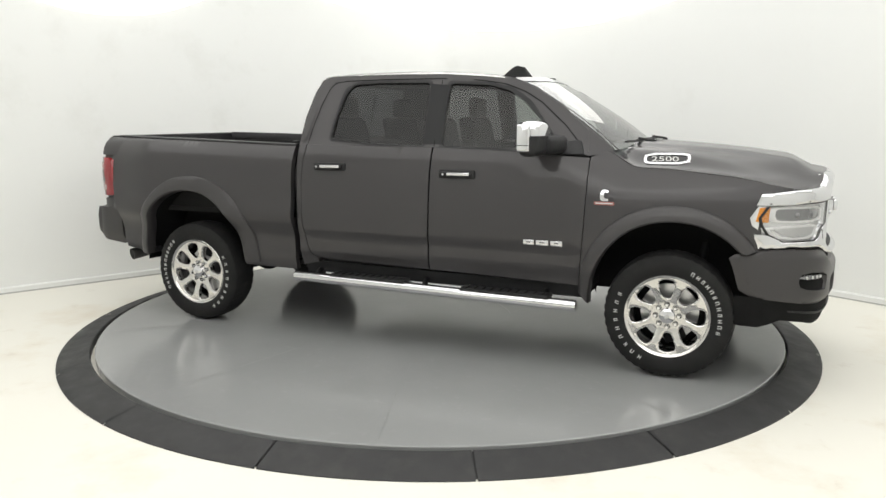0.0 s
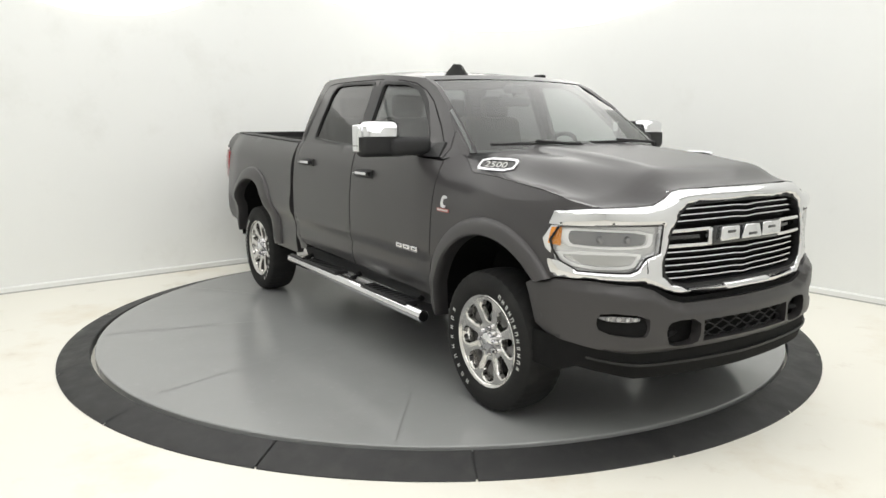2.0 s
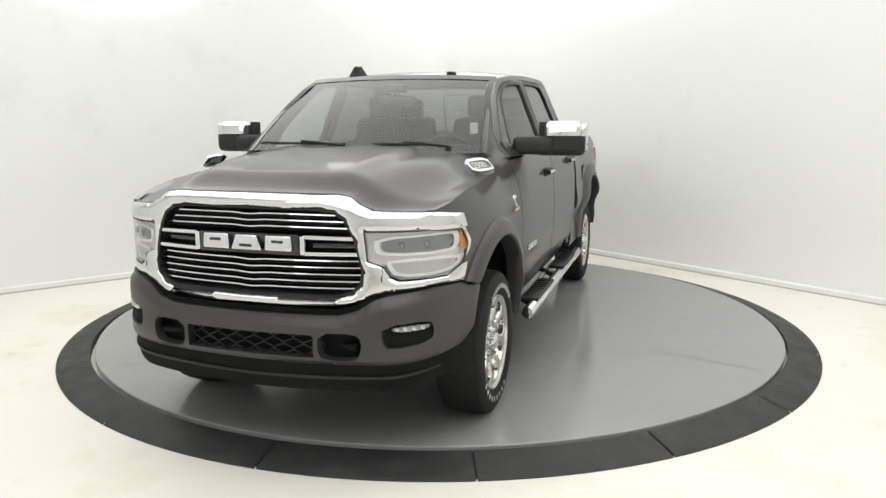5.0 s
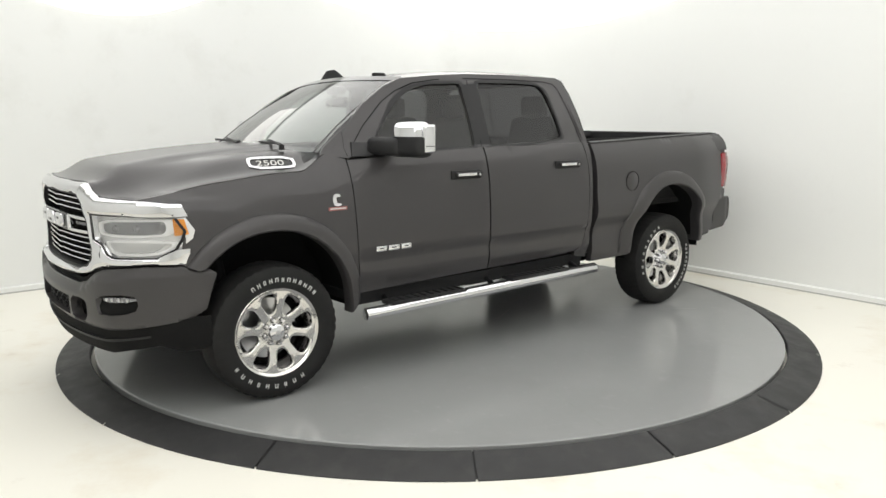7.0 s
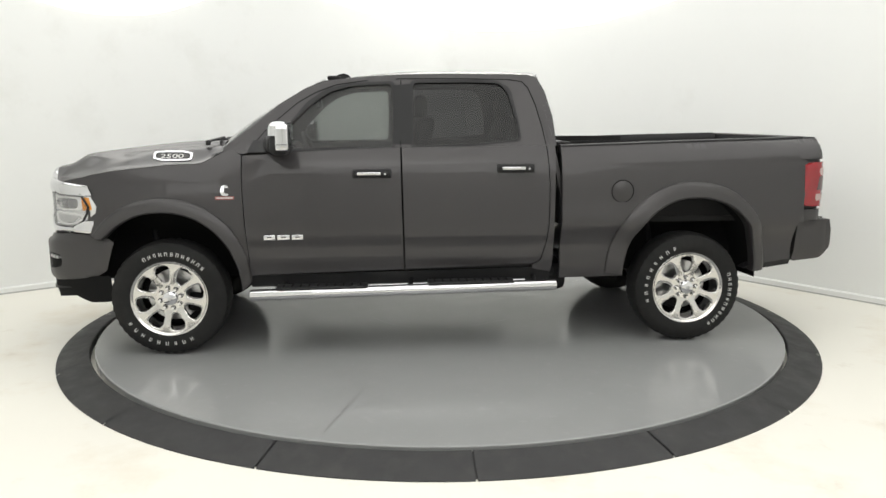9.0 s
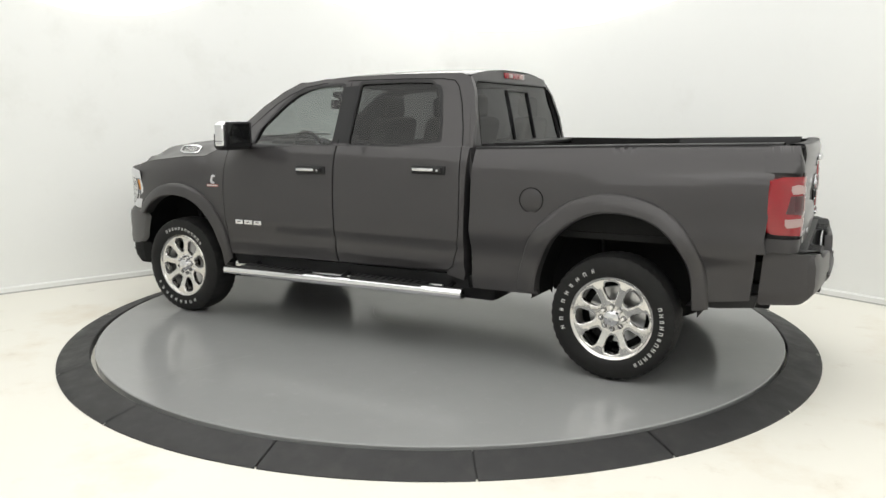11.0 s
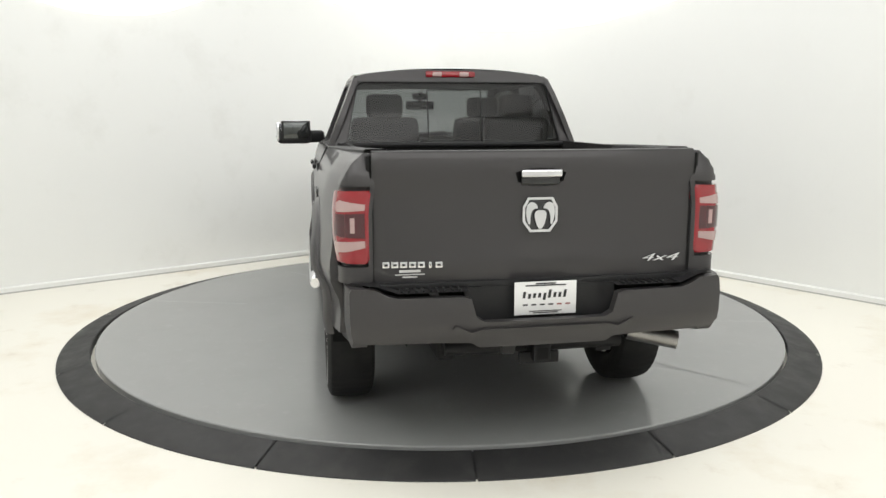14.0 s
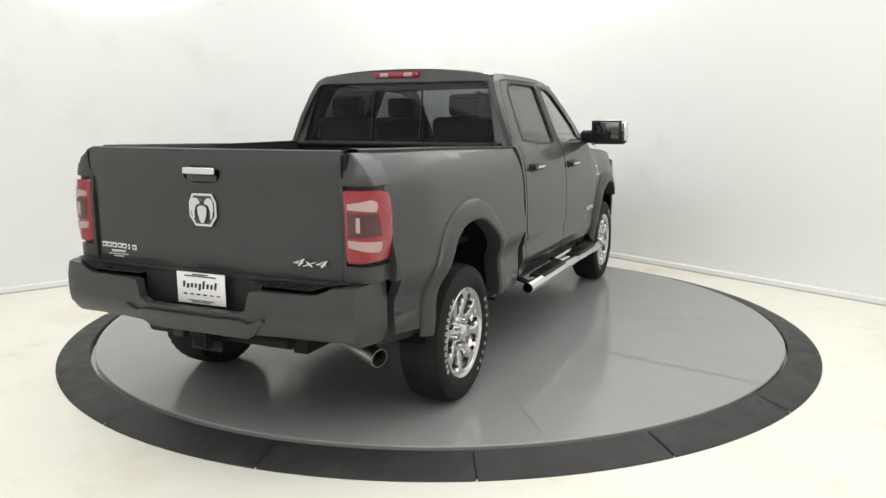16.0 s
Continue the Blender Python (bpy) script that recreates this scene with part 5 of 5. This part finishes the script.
def bed_and_chassis():
    part("bed_floor", box((1.98, 1.66, 0.04), (-1.80, 0, 0.93)), "bedliner", TRUCK, smooth=0)
    part("bed_front_wall", box((0.04, 1.72, 0.60), (-0.835, 0, 1.21)), "bedliner", TRUCK, smooth=0)
    part("bed_front_cap", box((0.09, 1.70, 0.03), (-0.845, 0, 1.497), 0.01), "plastic", TRUCK)
    for s in (1, -1):
        part("bed_inner_wall", box((1.98, 0.03, 0.60), (-1.81, s * 0.80, 1.215)), "bedliner", TRUCK, smooth=0)
        part("wheel_house", box((0.95, 0.16, 0.24), (AXLE_R, s * 0.72, 1.05), 0.05), "bedliner", TRUCK)
        part("frame_rail", box((5.2, 0.09, 0.16), (-0.05, s * 0.42, 0.56), 0.01), "under", TRUCK)
        part("cab_inner_side", box((2.16, 0.02, 0.93), (0.36, s * 0.885, 1.0)), "dash", TRUCK, smooth=0)
        part("hood_inner_side", box((1.0, 0.02, 0.36), (1.98, s * 0.6, 1.05)), "liner", TRUCK, smooth=0)
        for cx in (AXLE_F, AXLE_R):
            part("spring", rod((cx - 0.55 if cx < 0 else cx, s * 0.5, 0.56), (cx + 0.55 if cx < 0 else cx, s * 0.5, 0.50 if cx < 0 else 0.95), 0.03 if cx < 0 else 0.06), "under", TRUCK)
            part("shock_absorber", rod((cx + 0.12, s * 0.6, 0.38), (cx + 0.2, s * 0.55, 0.95), 0.03), "under", TRUCK)
        part("mud_strip", panel([(-2.22, 0.56), (-2.30, 0.60), (-2.62, 0.66), (-2.60, 0.58), (-2.40, 0.56)], skin(s, -0.04), step=0.1, back=(0, -s * 0.1, 0)), "plastic", TRUCK)
    for cx in (AXLE_F, AXLE_R):
        part("axle", rod((cx, -0.75, HUB_Z), (cx, 0.75, HUB_Z), 0.05), "under", TRUCK)
        diff = bmesh.new()
        bmesh.ops.create_uvsphere(diff, u_segments=20, v_segments=12, radius=0.16)
        bmesh.ops.transform(diff, matrix=pose(cx, -0.25 if cx > 0 else 0, HUB_Z) @ Matrix.Diagonal((1, 0.8, 1, 1)), verts=diff.verts)
        part("differential", diff, "under", TRUCK)
    part("floor_pan", box((2.25, 1.80, 0.06), (0.35, 0, 0.56), 0.01), "under", TRUCK)
    part("engine_block", box((1.0, 0.55, 0.55), (2.0, 0, 0.80), 0.08), "under", TRUCK)
    part("gearbox", rod((1.4, 0, 0.55), (0.4, 0, 0.53), 0.16, r2=0.10), "under", TRUCK)
    part("driveshaft", rod((0.4, 0, 0.52), (AXLE_R, 0, HUB_Z), 0.05), "under", TRUCK)
    part("fuel_tank", box((1.1, 0.36, 0.22), (-0.35, 0.62, 0.50), 0.05), "under", TRUCK)
    spare = revolve([(0.2, -0.11), (0.36, -0.12), (0.40, -0.08), (0.40, 0.08), (0.36, 0.12), (0.2, 0.11)], 48)
    part("spare_wheel", spare, "rubber", TRUCK, m=pose(-2.36, 0, 0.68, 90))
    part("radiator_wall", box((0.05, 1.3, 0.60), (2.62, 0, 0.90)), "liner", TRUCK, smooth=0)


def interior():
    def seat(x, y, tint="cloth"):
        e = new("seat")
        e.parent = TRUCK
        e.location = (x, y, 0)
        part("cushion", box((0.52, 0.52, 0.16), (0.05, 0, 1.0), 0.05, segments=3), tint, e)
        back = box((0.15, 0.52, 0.66), (-0.22, 0, 1.36), 0.055, segments=3)
        for v in back.verts:
            v.co.x -= 0.22 * (v.co.z - 1.0)
            v.co.y *= 1 - 0.18 * max(0, v.co.z - 1.4)
        part("backrest", back, tint, e)
        part("headrest", box((0.09, 0.27, 0.17), (-0.34, 0, 1.77), 0.04, segments=3), tint, e)
        for d in (-0.06, 0.06):
            part("headrest_post", rod((-0.34, d, 1.62), (-0.34, d, 1.72), 0.008, seg=8), "satin", e)
    for y in (-0.42, 0.42):
        seat(0.52, y)
    for y in (-0.5, 0.5):
        seat(-0.25, y)
    part("rear_seat_middle", box((0.16, 0.46, 0.5), (-0.50, 0, 1.27), 0.05, segments=3), "cloth", TRUCK)
    dash = box((0.42, 1.66, 0.34), (1.32, 0, 1.30), 0.07, segments=3)
    d = part("dashboard", dash, "dash", TRUCK)
    part("screen", box((0.02, 0.22, 0.28), (1.10, 0, 1.34), 0.008), "gloss_black", d)
    part("binnacle", box((0.18, 0.42, 0.10), (1.20, 0.40, 1.46), 0.04, segments=3), "dash", d)
    part("console", box((0.9, 0.3, 0.4), (0.75, 0, 0.92), 0.05), "dash", TRUCK)
    wheel = revolve([(0.185 + 0.016 * math.cos(a), 0.016 * math.sin(a)) for a in [2 * math.pi * k / 10 for k in range(10)]], 40)
    sw = part("steering_wheel", wheel, "dash", TRUCK, m=pose(1.0, 0.40, 1.40, 0, 0, -90) @ pose(0, 0, 0, -25))
    part("wheel_boss", box((0.12, 0.04, 0.10), (0, -0.01, 0), 0.02), "dash", sw)
    for a in (0, 180, 270):
        part("wheel_spoke", rod((0.04 * math.cos(radians(a)), 0, 0.04 * math.sin(radians(a))), (0.18 * math.cos(radians(a)), 0, 0.18 * math.sin(radians(a))), 0.014), "satin", sw)
    rv = part("rear_view_mirror", box((0.05, 0.27, 0.08), (0.98, 0.0, 1.80), 0.02, segments=3), "gloss_black", TRUCK)
    part("mirror_stalk", rod((1.0, 0, 1.83), (0.93, 0, 1.92), 0.02), "plastic", rv)
    part("sensor_pod", box((0.10, 0.14, 0.06), (0.98, 0.0, 1.885), 0.02), "plastic", rv)
    part("headliner", box((1.3, 1.30, 0.02), (0.08, 0, 1.955), 0.008), "dash", TRUCK)
    part("windscreen_sticker", box((0.002, 0.05, 0.07), (1.335, 0.66, 1.62)), "white_letter", TRUCK, smooth=0)


CLEAR = glass_material("clear_lens_cover", (0.9, 0.9, 0.9))
front_end()
tail_end()
sides_detail()
bed_and_chassis()
interior()


# ---- what moves ----
KNOTS = (0, 2.5, 5.2, 7.3, 9.2, 11.3, 13.5, 16)
ANGLES = (-22.94, -65.57, -111.49, -146.76, -178.36, -213.61, -251.23, -294.09)


def motions():
    times = [0.0, 2.0, 4.0, 6.0, 8.0, 10.0, 12.0, 14.0, 16.0]
    walk(TRUCK, [(t, pose(0, 0, 0, 0, 0, float(np.interp(t, KNOTS, ANGLES))) @ pose(0, 0.0135, 0, 0, 0, -0.27)) for t in times])
    walk(DISC, [(t, pose(CX, CY, 0, 0, 0, float(np.interp(t, KNOTS, ANGLES)))) for t in times])


motions()
